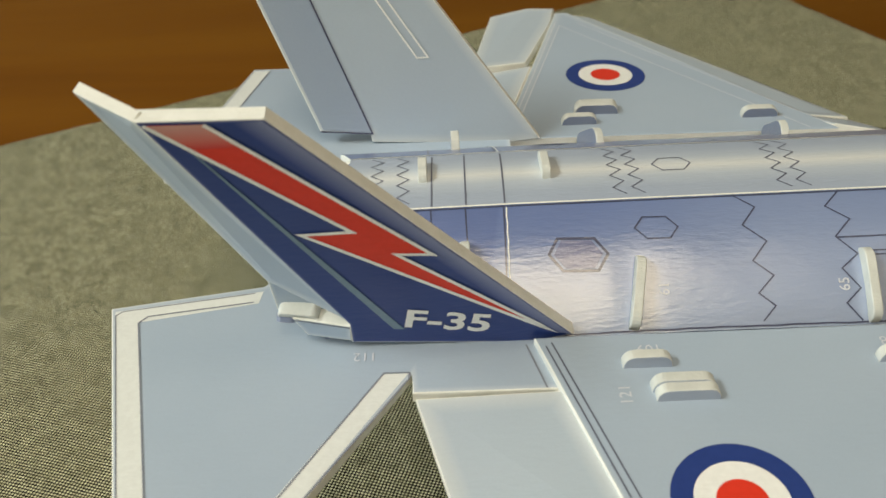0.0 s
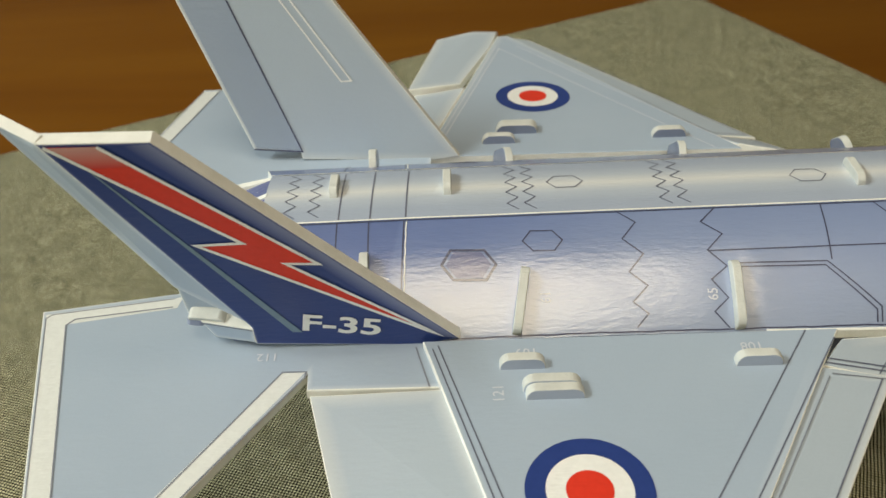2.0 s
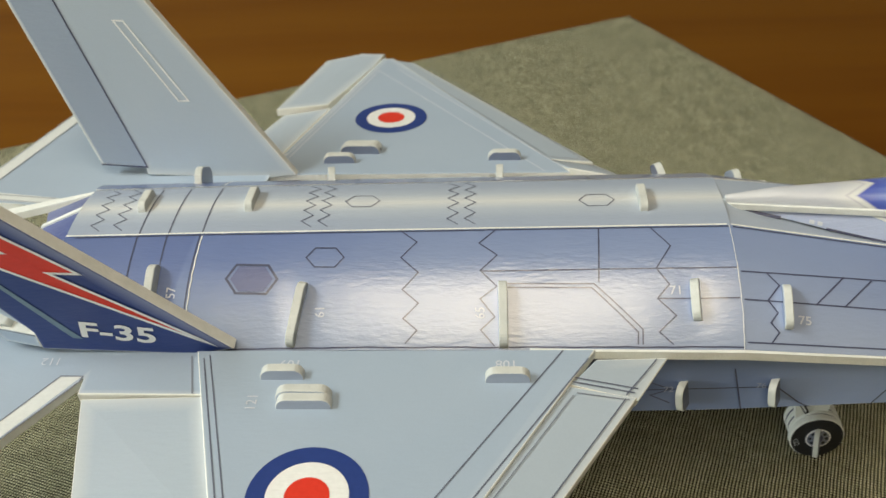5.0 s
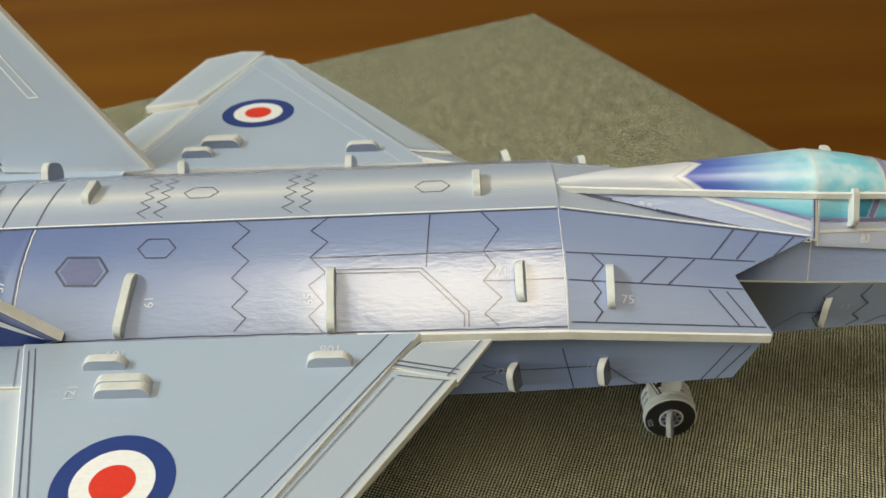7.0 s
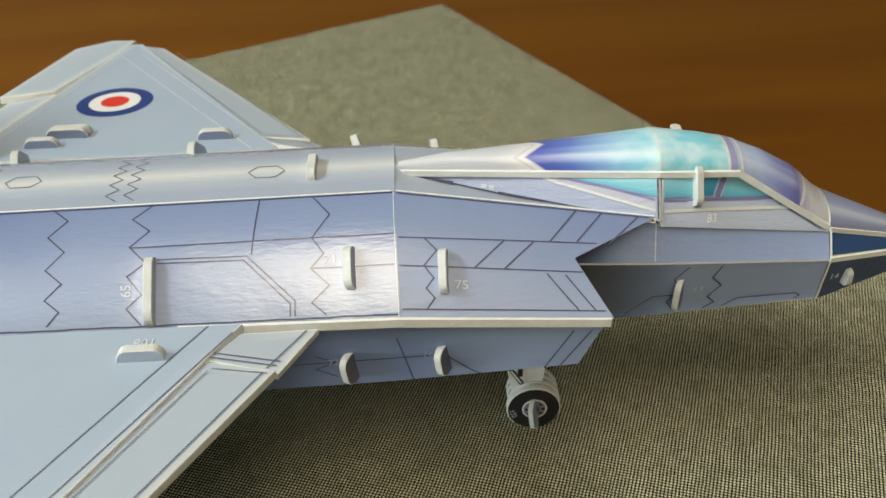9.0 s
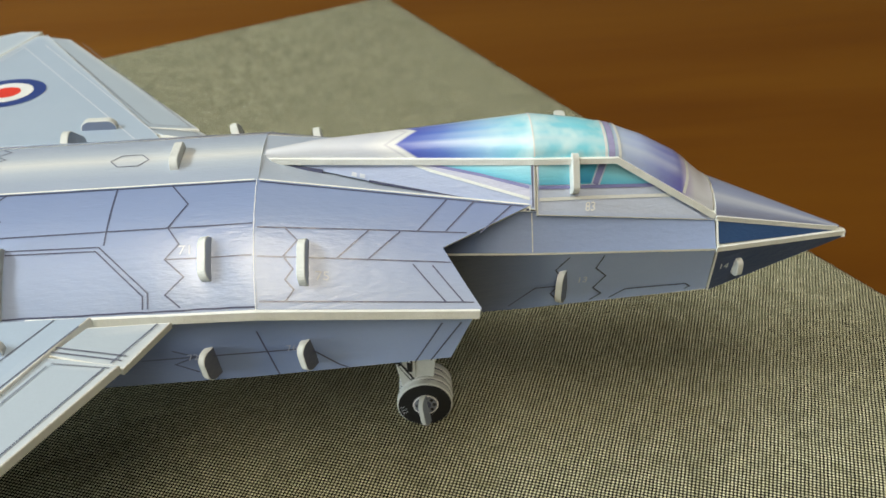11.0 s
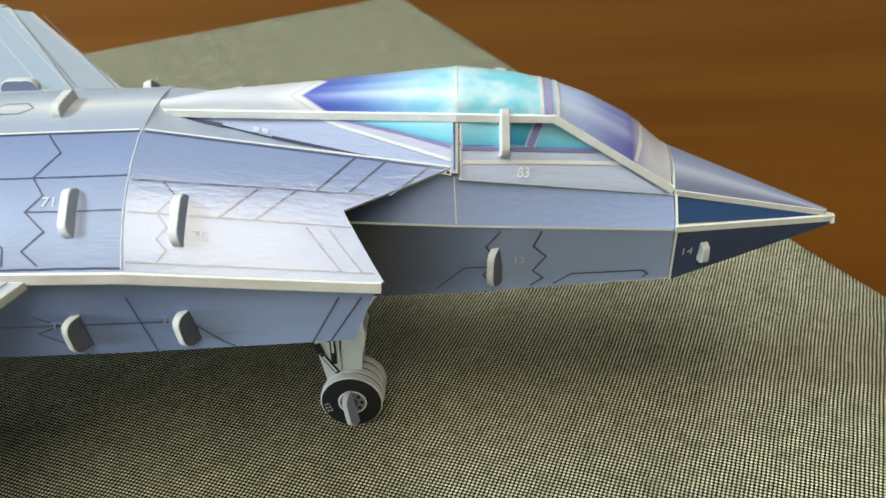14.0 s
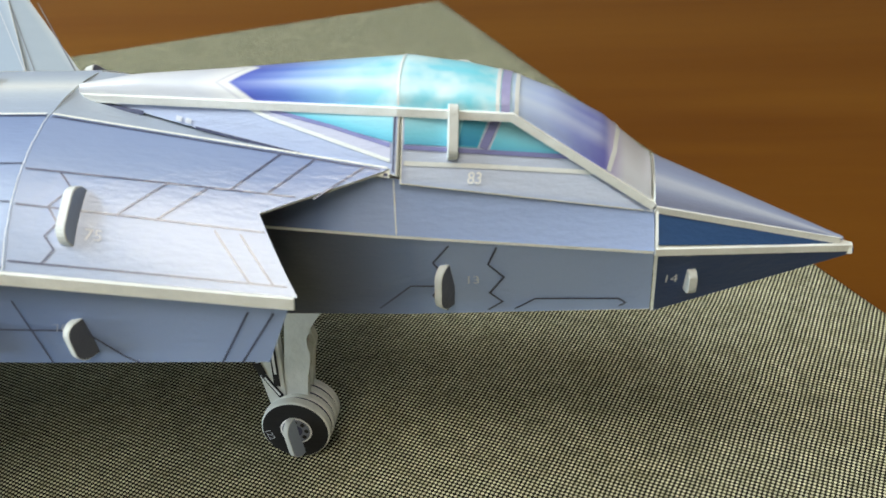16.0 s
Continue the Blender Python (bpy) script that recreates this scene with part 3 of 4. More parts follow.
for x0, s in ((-34.5, 1), (-29.6, 1), (10.5, 1), (14.0, 1), (41.0, 1), (44.6, 1)):
    n = 9
    stroke(bm, deck_surf, [(x0 + (1.15 if i % 2 else -1.15) * s, 9.0 - 16.6 * i / n) for i in range(n + 1)], 0.24)
for x0 in (-24.4, -18.1, -11.0):
    stroke(bm, deck_surf, [(x0, -8.6), (x0 + 0.5, 8.6)], 0.32)
for cx, cy in ((21.6, 1.1), (71.2, -0.1)):
    stroke(bm, deck_surf, [(cx - 3.7, cy), (cx - 2, cy + 2.2), (cx + 2, cy + 2.2), (cx + 3.7, cy), (cx + 2, cy - 2.2), (cx - 2, cy - 2.2)], 0.22, closed=True)
part("panel_line", bm, DECK_LINE, deck, "dark printed panel line")

for s in (-1, 1):
    at, surf = bent(side_profile if s < 0 else far_side_profile, s, True)

    def rear(v):
        return table_at([(0, -40), (0.45, -43), (1, -44)], v)[0]

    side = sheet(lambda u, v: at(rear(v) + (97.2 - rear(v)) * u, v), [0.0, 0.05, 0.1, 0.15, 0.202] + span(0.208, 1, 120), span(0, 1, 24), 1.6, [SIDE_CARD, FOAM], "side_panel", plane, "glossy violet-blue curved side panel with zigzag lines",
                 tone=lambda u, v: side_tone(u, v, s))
    bm = []
    S28 = 28
    for zig in ([(30.4, 0.01), (33.9, 0.12), (30.8, 0.26), (34.4, 0.39), (31.3, 0.53), (34.5, 0.64), (31.5, 0.76), (34.2, 0.85), (31.9, 0.95)],
                [(50.1, 0.01), (46.5, 0.14), (50.1, 0.25), (46.7, 0.38), (49.9, 0.51), (46.6, 0.61), (49.4, 0.75), (46.6, 0.85), (49.2, 0.97)],
                [(81.1, 0.02), (84.5, 0.19), (81.2, 0.38), (83.4, 0.51), (80.9, 0.62), (84.3, 0.75), (80.9, 0.87), (83.5, 0.96)]):
        stroke(bm, surf, [(x, v * S28) for x, v in zig], 0.28)
    for ln in ([(46.7, 0.385), (96.8, 0.38)], [(70.7, 0.02), (69.8, 0.49)], [(52, 0.49), (68.9, 0.5), (77.8, 0.85), (77.7, 0.96)], [(52, 0.52), (68.4, 0.53), (76.9, 0.87), (76.8, 0.96)],
               [(80.9, 0.62), (96.6, 0.62)], [(-38, 0.018), (96.8, 0.018)], [(-11.3, 0.02), (-12.4, 0.96)], [(-18.3, 0.02), (-18.4, 0.9)], [(-24.6, 0.02), (-24.8, 0.8)]):
        stroke(bm, surf, [(x, v * S28) for x, v in ln], 0.28)
    stroke(bm, surf, [(x, v * S28) for x, v in [(11.6, 0.245), (13.3, 0.16), (17.5, 0.165), (19.3, 0.25), (17.6, 0.335), (13.5, 0.33)]], 0.28, closed=True)
    hexagon = [(-4.2, 0.42), (-2.4, 0.3), (4.1, 0.31), (6.2, 0.43), (4.2, 0.55), (-2.0, 0.54)]
    stroke(bm, surf, [(x, v * S28) for x, v in hexagon], 0.5, closed=True)
    part("panel_line", bm, SIDE_LINE, side, "dark printed panel lines")
    # Dark uneven stroke paints the contact shade where wing and side meet.
    bm = []
    stroke(bm, surf, [(x, (0.979 + 0.003 * math.sin(x * 0.7) * math.sin(x * 0.31)) * S28) for x in span(-6, 96.8, 70)], 0.3, step=2.0)
    part("root_gap_shade", bm, LINE, side, "dark uneven stroke painted for shade along the lower edge")
    bm = []
    for k in (0.68, 0.45, 0.2):
        stroke(bm, surf, [(0.9 + (x - 0.9) * k, (0.425 + (v - 0.425) * k) * S28) for x, v in hexagon], 1.35, 0.12 - 0.02 * k, closed=True, step=1.0)
    part("hexagon_print", bm, HEXAGON_INK, side, "dull violet hexagon print")
    for body, x, v, turn in (("57", -15.0, 0.53, 90), ("61", 15.2, 0.7, 90), ("65", 46.6, 0.72, 90), ("71", 84.6, 0.56, 0)):
        letters(body, surf, (x, v * S28), 2.7, turn if s < 0 else turn + 180 * (turn == 0), "number", side, flip=-1, bold=0.02)
    for x, v0, v1, h in SIDE_TABS:
        lean = 1.2 if x == 10.5 else 0.0
        a, b = at(x + lean, v0), at(x - lean, v1)
        q, n = surf(x, (v0 + v1) / 2 * 28)
        mid = (a + b) / 2
        n = n + Vector((-0.3 if x > 80 else 0.0, 0, 0))
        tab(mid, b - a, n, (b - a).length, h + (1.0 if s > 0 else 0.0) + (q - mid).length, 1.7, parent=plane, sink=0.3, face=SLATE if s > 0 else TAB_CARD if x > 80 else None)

    # front cheek with the notched intake edge
    cat, csurf = bent(cheek_profile if s < 0 else far_cheek_profile, s)

    def lip(v):
        return table_at([(0, 149), (0.46, 131.3), (1, 137.8)], v)[0]

    cheek = sheet(lambda u, v: cat(97.21 + (lip(v) - 97.21) * u, v), span(0, 1, 24), span(0, 0.46, 9) + span(0.46, 1, 9)[1:], 0.6, [CHEEK_CARD, FOAM], "intake_cheek_panel", plane,
                  "violet-blue cheek panel with a notched white front edge", tone=lambda u, v: clamp(0.62 + 0.3 * v - 0.16 * clamp((u - 0.45) / 0.4) * (1 - v)))
    bm = []
    for ln in ([(97.5, 0.41), (136.0, 0.31)], [(97.5, 0.63), (132.6, 0.585)], [(118.0, 0.35), (111.7, 0.61)], [(123.5, 0.35), (117.2, 0.61)], [(132.8, 0.02), (126.8, 0.33)], [(137.9, 0.02), (132.1, 0.31)],
               [(145.2, 0.02), (138.6, 0.3)], [(125.5, 0.62), (131.2, 0.94)], [(129.1, 0.62), (134.5, 0.94)], [(97.6, 0.945), (136.3, 0.935)],
               [(102.5, 0.4), (104.7, 0.49), (102.1, 0.62), (103.8, 0.71), (102.3, 0.79), (103.8, 0.86), (102.3, 0.94)], [(97.6, 0.02), (147.5, 0.02)]):
        stroke(bm, csurf, [(x, v * 28) for x, v in ln], 0.3)
    part("panel_line", bm, CHEEK_LINE, cheek, "dark printed panel lines")
    letters("75", csurf, (109.0, 0.755 * 28), 2.7, 0 if s < 0 else 180, "number", cheek, flip=-1, bold=0.02)
    a, b = cat(106.0, 0.48), cat(105.7, 0.83)
    q, n = csurf(105.9, 0.655 * 28)
    n = n + Vector((-0.3, 0, 0))
    tab((a + b) / 2, b - a, n, (b - a).length, 2.3 + (q - (a + b) / 2).length, 1.6, parent=plane, sink=0.3, face=TAB_CARD)

    # white cut edges where the panels meet
    bm = []
    for ln in ([(x, 0.0) for x in span(-40, 96.5, 20)],):
        stroke(bm, surf, ln, 0.36, 0.12)
    stroke(bm, csurf, [(97.4, 0.0), (148.6, 0.0)], 0.36, 0.14)
    part("seam_edge", bm, FOAM, plane, "white cut edge between deck and side panel")
    bm = []
    stroke(bm, surf, [(96.9 + 0.06 * math.sin(v * 23) * math.sin(v * 57), v * 28) for v in span(0.0, 1.0, 40)], 0.12, 0.08, step=0.5)
    stroke(bm, surf, [(-10.8 - 1.1 * v + 0.05 * math.sin(v * 47), v * 28) for v in span(0.03, 0.95, 40)], 0.24, 0.12, step=0.5)
    part("seam_edge", bm, FOAM, plane, "white torn paper edge along the panel joint")

    # lower side below the chine; wing shade is painted into its rear tone
    low_rows = [(-50, 30.0, 55.5), (60, 30.4, 55.2), (97, 30.2, 53.4), (137, 28.6, 49.0)]

    def low_at(u, v):
        xt, xb = -50 + 186.1 * u, -50 + 181.5 * u
        x = xt + (xb - xt) * v
        y, z = table_at(low_rows, xt)
        return (x, s * (y - 0.9 * v), z + (keel(x) - z) * v)

    lower = sheet(low_at, span(0, 1, 30), span(0, 1, 4), 1.6, [LOWER_CARD, FOAM], "lower_side_panel", plane, "slate blue lower side panel, wing shade painted on its rear part", out=(0, s, 0.1),
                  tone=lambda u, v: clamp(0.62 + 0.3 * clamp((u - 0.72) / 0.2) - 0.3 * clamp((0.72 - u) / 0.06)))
    lsurf = upright((97, s * 30.2, 53.4), (131, s * 28.6, 49.6), (97, s * 29.3, 38.9), (0, s, 0))
    bm = []
    for ln in ([(130.2, 48.6), (124.6, 39.2)], [(133.8, 48.3), (127.6, 39.2)], [(74, 46.2), (105, 45.4)], [(96, 51.0), (98.6, 39.4)], [(105, 45.4), (110, 40.6), (112, 39.3)], [(80, 48), (84, 46), (80, 44.5), (84, 42)]):
        stroke(bm, lsurf, ln, 0.32, 0.35)
    part("panel_line", bm, LOWER_LINE, lower, "dark printed panel lines")
    for body, x in (("72", 83.5), ("76", 101.8)):
        letters(body, lsurf, (x, 45.9), 2.2, 0, "number", lower, DIM_INK, flip=1, off=0.4)
    for x in (86.8, 105.0):
        q, n = lsurf(x, 44.2)
        tab(q, (-0.12, 0, 1), n + Vector((-0.6, 0, 0)), 6.4, 2.9, 1.5, parent=plane, face=DARK_TAB)

    # chine board, its white edge shows under the cheek
    chine_rows = [(56, 31.9, 57.7), (97, 32.0, 56.5), (137, 29.6, 51.3)]

    def chine_at(x, k):
        y, z = table_at(chine_rows, x)
        inner = 24 + 4.9 * clamp((x - 126) / 10)
        return (x, s * (inner + (y - inner) * k), z)

    sheet(chine_at, span(56, 96.8, 8) + span(97.2, 137.4, 8), [0, 1], 1.85, [FOAM, FOAM], "chine_board", plane, "white foam board edge along the chine", smooth=False)

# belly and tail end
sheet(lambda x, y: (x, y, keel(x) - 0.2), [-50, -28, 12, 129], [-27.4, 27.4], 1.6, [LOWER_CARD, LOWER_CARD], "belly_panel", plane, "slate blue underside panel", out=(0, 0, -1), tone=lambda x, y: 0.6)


ridge = [(-40.0, 0.8, 71.9), (-49.5, 1.4, 67.6)]
for s, rim in ((1, [(-40.0, 9.6, 70.6), (-51.5, 7.6, 66.9)]), (-1, [(-40.0, -8.8, 70.6), (-51.5, -4.8, 66.4)])):
    facet = sheet(lambda u, v: lerp(lerp(ridge[0], ridge[1], u), lerp(rim[0], rim[1], u), v), span(0, 1, 6), span(0, 1, 4), 1.4, [TAIL_CARD, FOAM], "tail_facet", plane, "violet navy printed tail facet", tone=lambda u, v: 1 - u)
    if s > 0:
        tail_surf = through_points(ridge[0], ridge[1], rim[0])
        letters("56", tail_surf, (-43.6, 6.0), 2.7, 60, "number", facet, flip=-1, bold=0.02)
sheet(lambda u, k: lerp((-39.8, 0.8 + 0.7 * k, 72.3), (-50.5, 1.4 + 0.7 * k, 67.5), u), span(0, 1, 4), [-1, 1], 1.5, [FOAM, FOAM], "tail_ridge", plane, "white foam edge along the tail ridge", smooth=False)
plate([(-62.6, 7.6, 66.3), (-40.3, 9.4, 70.6), (-40.3, 11.0, 70.4), (-63.0, 11.4, 65.9)], (0, 0, 1), 1.8, [FOAM, FOAM], "tail_edge", plane, "white foam edge behind the tail cone", inset=0)

# small tabs on the deck
for x, y0, y1 in ((-25.8, -1.4, 6.0), (-2.5, -2.0, 6.2), (80.6, -4.4, 4.2)):
    q, n = deck_surf(x, (y0 + y1) / 2)
    tab(q, (0.06, y1 - y0, deck_z(x, y1) - deck_z(x, y0)), n, y1 - y0, 2.0, 1.7, parent=plane)

# ---- wings and tail ----
for s in (-1, 1):
    def on_wing(pts):
        return [(x, s * y, wing_z(x, y)) for x, y in pts]

    def wing_on(x, y):
        return wing_surf(x, s * y)

    wing = plate(on_wing([(-8.2, 33.3), (68.4, 33.1), (18.0, 114.5), (14.6, 114.5)]), (0, 0, 1), 2.0, [WING_CARD, FOAM], "wing", plane,
                 "pale blue wing board with white cut edges and a roundel", inset=2.4, whole=lambda v: abs(v.co.y) < 0.0342)
    rc = (18.0, 67.2)
    for name, r, m, off in (("roundel_blue", 10.3, BLUE_INK, 0.1), ("roundel_white", 7.0, WHITE_INK, 0.16), ("roundel_red", 3.8, RED_INK, 0.22)):
        bm = []
        patch(bm, wing_on, ring((rc[0] + (3.3 if s > 0 else 0), rc[1]), r * (0.97 if s > 0 else 1)), off)
        part(name, bm, m, wing, name.split("_")[1] + " ring of the roundel")
    bm = []
    for ln in ([(62.2, 33.4), (14.5, 103.5)], [(-6.4, 35.4), (13.6, 106)], [(66.9, 35.4), (20, 105)], [(-5.4, 34.6), (14.6, 104)]):
        stroke(bm, wing_on, ln, 0.27)
    part("panel_line", bm, WING_LINE if s < 0 else NUMBER_INK, wing, "printed hinge line")
    if s < 0:
        for body, x, y, turn in (("121", 5.0, 46.6, 90), ("109", 10.6, 36.9, 180), ("108", 51.4, 37.0, 180)):
            letters(body, wing_on, (x, y), 2.8, turn, "number", wing, flip=-1, bold=0.01)
    for x0, x1, y, h in ((5.5, 13.7, 40.0, 2.3), (9.2, 19.5, 45.3, 2.5), (9.6, 19.8, 47.2, 2.2), (47.4, 55.8, 40.8, 2.4)):
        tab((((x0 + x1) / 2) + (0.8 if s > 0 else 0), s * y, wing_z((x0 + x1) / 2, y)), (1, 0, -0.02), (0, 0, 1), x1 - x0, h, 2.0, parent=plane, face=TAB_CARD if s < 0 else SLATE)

    # inner flap and aileron, drooped
    flap_end = [(-20.9, s * 74.4, 54.9), (-28.6, s * 43.3, 57.6)] if s < 0 else [(-10.8, 75.4, 55.4), (-22.0, 45.1, 56.6)]
    plate(([(-4.6, s * 44.4, 58.9), (4.2, s * 74.0, 57.1)] if s < 0 else [(-5.3, 45.2, 59.6), (3.1, 74.6, 57.6)]) + flap_end, (0, 0, 1), 2.0, [FLAP_CARD, FOAM], "flap", plane, "pale blue drooped flap with white edges", inset=3.2)
    plate([(2.0, s * 77.6, 57.3), (12.0, s * 106.5, 55.2), (14.8, s * 119, 54.2), (7.0, s * 121.5, 53.6), (-4.2, s * 118, 53.0), (-15.0, s * 82.6, 53.6) if s < 0 else (-12.6, 75.2, 57.4)], (0, 0, 1), 2.0, [FLAP_CARD, FOAM], "aileron", plane,
          "pale blue drooped aileron with white edges", inset=3.0)

    # leading edge: root piece and slat
    root = [(68.4, s * 35.6, 58.6), (82.2, s * 33.2, 56.0), (75.4, s * 43.0, 54.9), (62.9, s * 41.6, 57.8)]
    root[1] = tuple(through_points(root[0], root[2], root[3])(root[1][0], root[1][1])[0])
    lead = (Vector(root[1]), (Vector(root[2]) - Vector(root[1])).normalized())

    def behind(v, line):
        d = v.co / MM - line[0]
        return (d - line[1] * d.dot(line[1])).length > 3.2

    piece = plate(root, (0, 0, 1), 2.0, [FLAP_CARD, FOAM], "slat_root", plane, "pale blue leading edge root piece", inset=2.0, whole=lambda v: behind(v, lead))
    rsurf = through_points(root[0], root[1], root[3])
    bm = []
    for ln in ([(79.9, s * 33.9), (73.2, s * 42.2)], [(63.7, s * 40.0), (75.6, s * 40.6)], [(63.3, s * 40.9), (74.9, s * 41.5)]):
        stroke(bm, rsurf, ln, 0.24, 0.2)
    part("panel_line", bm, WING_LINE, piece)
    slat_pts = [(62.8, s * 41.8, 57.75), (75.1, s * 43.4, 54.6), (28.2, s * 114.5, 53.0) if s < 0 else (24.6, 113.6, 53.2), (18.2, s * 114.0, 54.2)]
    slat_pts[1] = tuple(through_points(slat_pts[0], slat_pts[2], slat_pts[3])(slat_pts[1][0], slat_pts[1][1])[0])
    slat_lead = (Vector(slat_pts[1]), (Vector(slat_pts[2]) - Vector(slat_pts[1])).normalized())
    slat = plate(slat_pts, (0, 0, 1), 2.0, [FLAP_CARD, FOAM], "slat", plane, "pale blue drooped leading edge slat with white edge", inset=2.0, whole=lambda v: behind(v, slat_lead))
    ssurf = through_points(slat_pts[0], slat_pts[1], slat_pts[2])
    bm = []
    stroke(bm, ssurf, [(72.9, s * 44.0), (29.0, s * 110)], 0.26, 0.2)
    part("panel_line", bm, WING_LINE, slat)
    bm = []
    stroke(bm, ssurf, [(63.4, s * 44.0), (21.4, s * 109)], 0.22, 0.2)
    stroke(bm, ssurf, [(64.0, s * 43.4), (73.6, s * 44.2)], 0.22, 0.2)
    part("pale_line", bm, GREY_LINE, slat, "faint grey printed line")

    # tailplane with the root board under the fin; the near one is shifted along the camera's line of sight to fit its
    # view
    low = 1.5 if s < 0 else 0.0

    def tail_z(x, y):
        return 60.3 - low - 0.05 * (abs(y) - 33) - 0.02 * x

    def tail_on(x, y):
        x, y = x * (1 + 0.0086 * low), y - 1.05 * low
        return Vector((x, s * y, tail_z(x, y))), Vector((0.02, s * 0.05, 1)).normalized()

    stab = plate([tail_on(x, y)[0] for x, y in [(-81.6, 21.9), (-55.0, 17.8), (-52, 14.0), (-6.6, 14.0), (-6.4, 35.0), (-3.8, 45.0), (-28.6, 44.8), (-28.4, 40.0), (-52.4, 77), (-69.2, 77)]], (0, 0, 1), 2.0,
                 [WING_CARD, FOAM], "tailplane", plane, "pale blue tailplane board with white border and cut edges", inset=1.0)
    bm = []
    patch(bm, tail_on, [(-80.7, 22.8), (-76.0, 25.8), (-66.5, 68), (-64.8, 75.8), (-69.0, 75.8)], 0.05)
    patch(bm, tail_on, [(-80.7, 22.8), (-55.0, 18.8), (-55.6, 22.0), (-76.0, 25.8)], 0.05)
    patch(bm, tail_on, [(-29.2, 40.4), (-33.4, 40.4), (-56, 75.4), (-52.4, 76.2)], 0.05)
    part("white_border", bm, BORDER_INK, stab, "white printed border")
    bm = []
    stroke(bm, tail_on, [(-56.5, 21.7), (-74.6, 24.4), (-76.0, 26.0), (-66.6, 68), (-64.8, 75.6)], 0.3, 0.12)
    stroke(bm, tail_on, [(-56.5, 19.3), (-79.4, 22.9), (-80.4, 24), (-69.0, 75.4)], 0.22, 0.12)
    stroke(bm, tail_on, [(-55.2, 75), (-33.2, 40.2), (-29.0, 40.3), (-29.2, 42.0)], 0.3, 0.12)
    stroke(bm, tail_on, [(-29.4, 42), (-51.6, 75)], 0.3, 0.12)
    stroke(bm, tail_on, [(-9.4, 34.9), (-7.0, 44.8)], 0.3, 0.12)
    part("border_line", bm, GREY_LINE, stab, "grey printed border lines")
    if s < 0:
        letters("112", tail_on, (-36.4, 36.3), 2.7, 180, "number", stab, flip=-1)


# ---- fins ----
def near_fin(x, z):
    return Vector((x, -(32.4 + 0.205 * (z - 60)), z)), Vector((0, -1, -0.205)).normalized()


def far_fin(x, z):
    return Vector((x, 32.7 + 0.165 * (z - 60), z)), Vector((0, -1, 0.165)).normalized()


fin = plate([near_fin(x, z)[0] for x, z in [(-1.2, 60.0), (-8.5, 58.4), (-39.0, 61.0), (-38.6, 66.0), (-62.4, 110.6), (-45.3, 110.0)]], (0, -1, 0), 2.4, [FIN_BLUE, FOAM], "fin", plane,
            "navy fin with a red and white lightning flash and white lettering", inset=0.35)
fade(near_fin, [(-2.0, 60.3), (-45.6, 109.6)], [(-6.5, 61.3), (-49.8, 109.5)], FIN_BLUE, "leading_edge_print", fin, "grey-blue printed leading edge")
bolt = [(-61.2, 109.9), (-53.4, 109.6), (-24.5, 82.2), (-30.0, 82.6), (-4.8, 61.4), (-43.8, 87.9), (-36.2, 88.0)]
bm = []
patch(bm, near_fin, bolt[:4] + bolt[6:], 0.12)
patch(bm, near_fin, [bolt[6], bolt[3], bolt[4], bolt[5]], 0.12)
part("lightning_flash", bm, RED_INK, fin, "red lightning flash")
bm = []
stroke(bm, near_fin, [(-53.4, 109.6), (-24.5, 82.2), (-30.0, 82.6), (-4.8, 61.4), (-43.8, 87.9), (-36.2, 88.0), (-61.2, 109.9)], 0.62, 0.2)
fade(near_fin, [(-61.0, 109.8), (-53.6, 109.6)], [(-56.2, 105.4), (-49.2, 105.4)], FLASH_FADE, "flash_fade", fin, "red print fading to pink", off=0.14)
part("flash_outline", bm, WHITE_INK, fin, "white outline of the flash")
bm = []
patch(bm, near_fin, [(-56.4, 105.4), (-56.0, 105.2), (-29.9, 64.0), (-31.7, 64.2)], 0.1)
part("slate_stripe", bm, TEAL_INK, fin, "thin slate stripe")
letters("F-35", near_fin, (-22.6, 65.4), 6.3, -10, "lettering", fin, WHITE_INK, bold=0.16, wide=1.32)
rud = [near_fin(-38.4, 66.2)[0], Vector((-51.4, -32.4, 75.0)), Vector((-70.6, -38.6, 113.2)), near_fin(-62.3, 110.6)[0]]
plate(rud, (0, -1, 0), 1.8, [WING_CARD, FOAM], "rudder", plane, "pale blue rudder bent inwards", inset=1.5)
block = plate([(-38.9, -32.9, 61.6), (-38.7, -33.6, 65.4), (-48.6, -31.6, 66.2), (-46.6, -31.0, 61.8)], (0, -1, 0), 4.5, [WING_CARD, FOAM], "fin_root_block", plane, "pale blue foam block behind the fin", inset=0.8)
bm = []
stroke(bm, upright((-38.7, -33.6, 65.4), (-48.6, -31.6, 66.2), (-46.6, -31.0, 61.8), (0, -1, 0)), [(-38.9, 65.1), (-48.2, 65.9)], 0.25, 0.15)
part("block_line", bm, WING_LINE, block, "grey printed edge line")
plate([(-51.2, -29.3, 66.2), (-52.0, -30.4, 75.4), (-43.6, -29.6, 70.6), (-40.6, -30.0, 66.0)], (0, -1, 0), 1.4, [WING_CARD, FOAM], "rear_board", plane, "whitish board standing behind the fin", inset=0.6)
tab((-47.4, -30.2, 66.4), (1, -0.16, -0.04), (0, -0.5, 1), 7.0, 1.4, 2.4, "folded_slab", plane)
tab((-49.6, -30.0, 65.2), (1, -0.16, -0.04), (0, -1, 0.3), 3.6, 1.2, 1.2, "folded_slab", plane, m=SLATE)

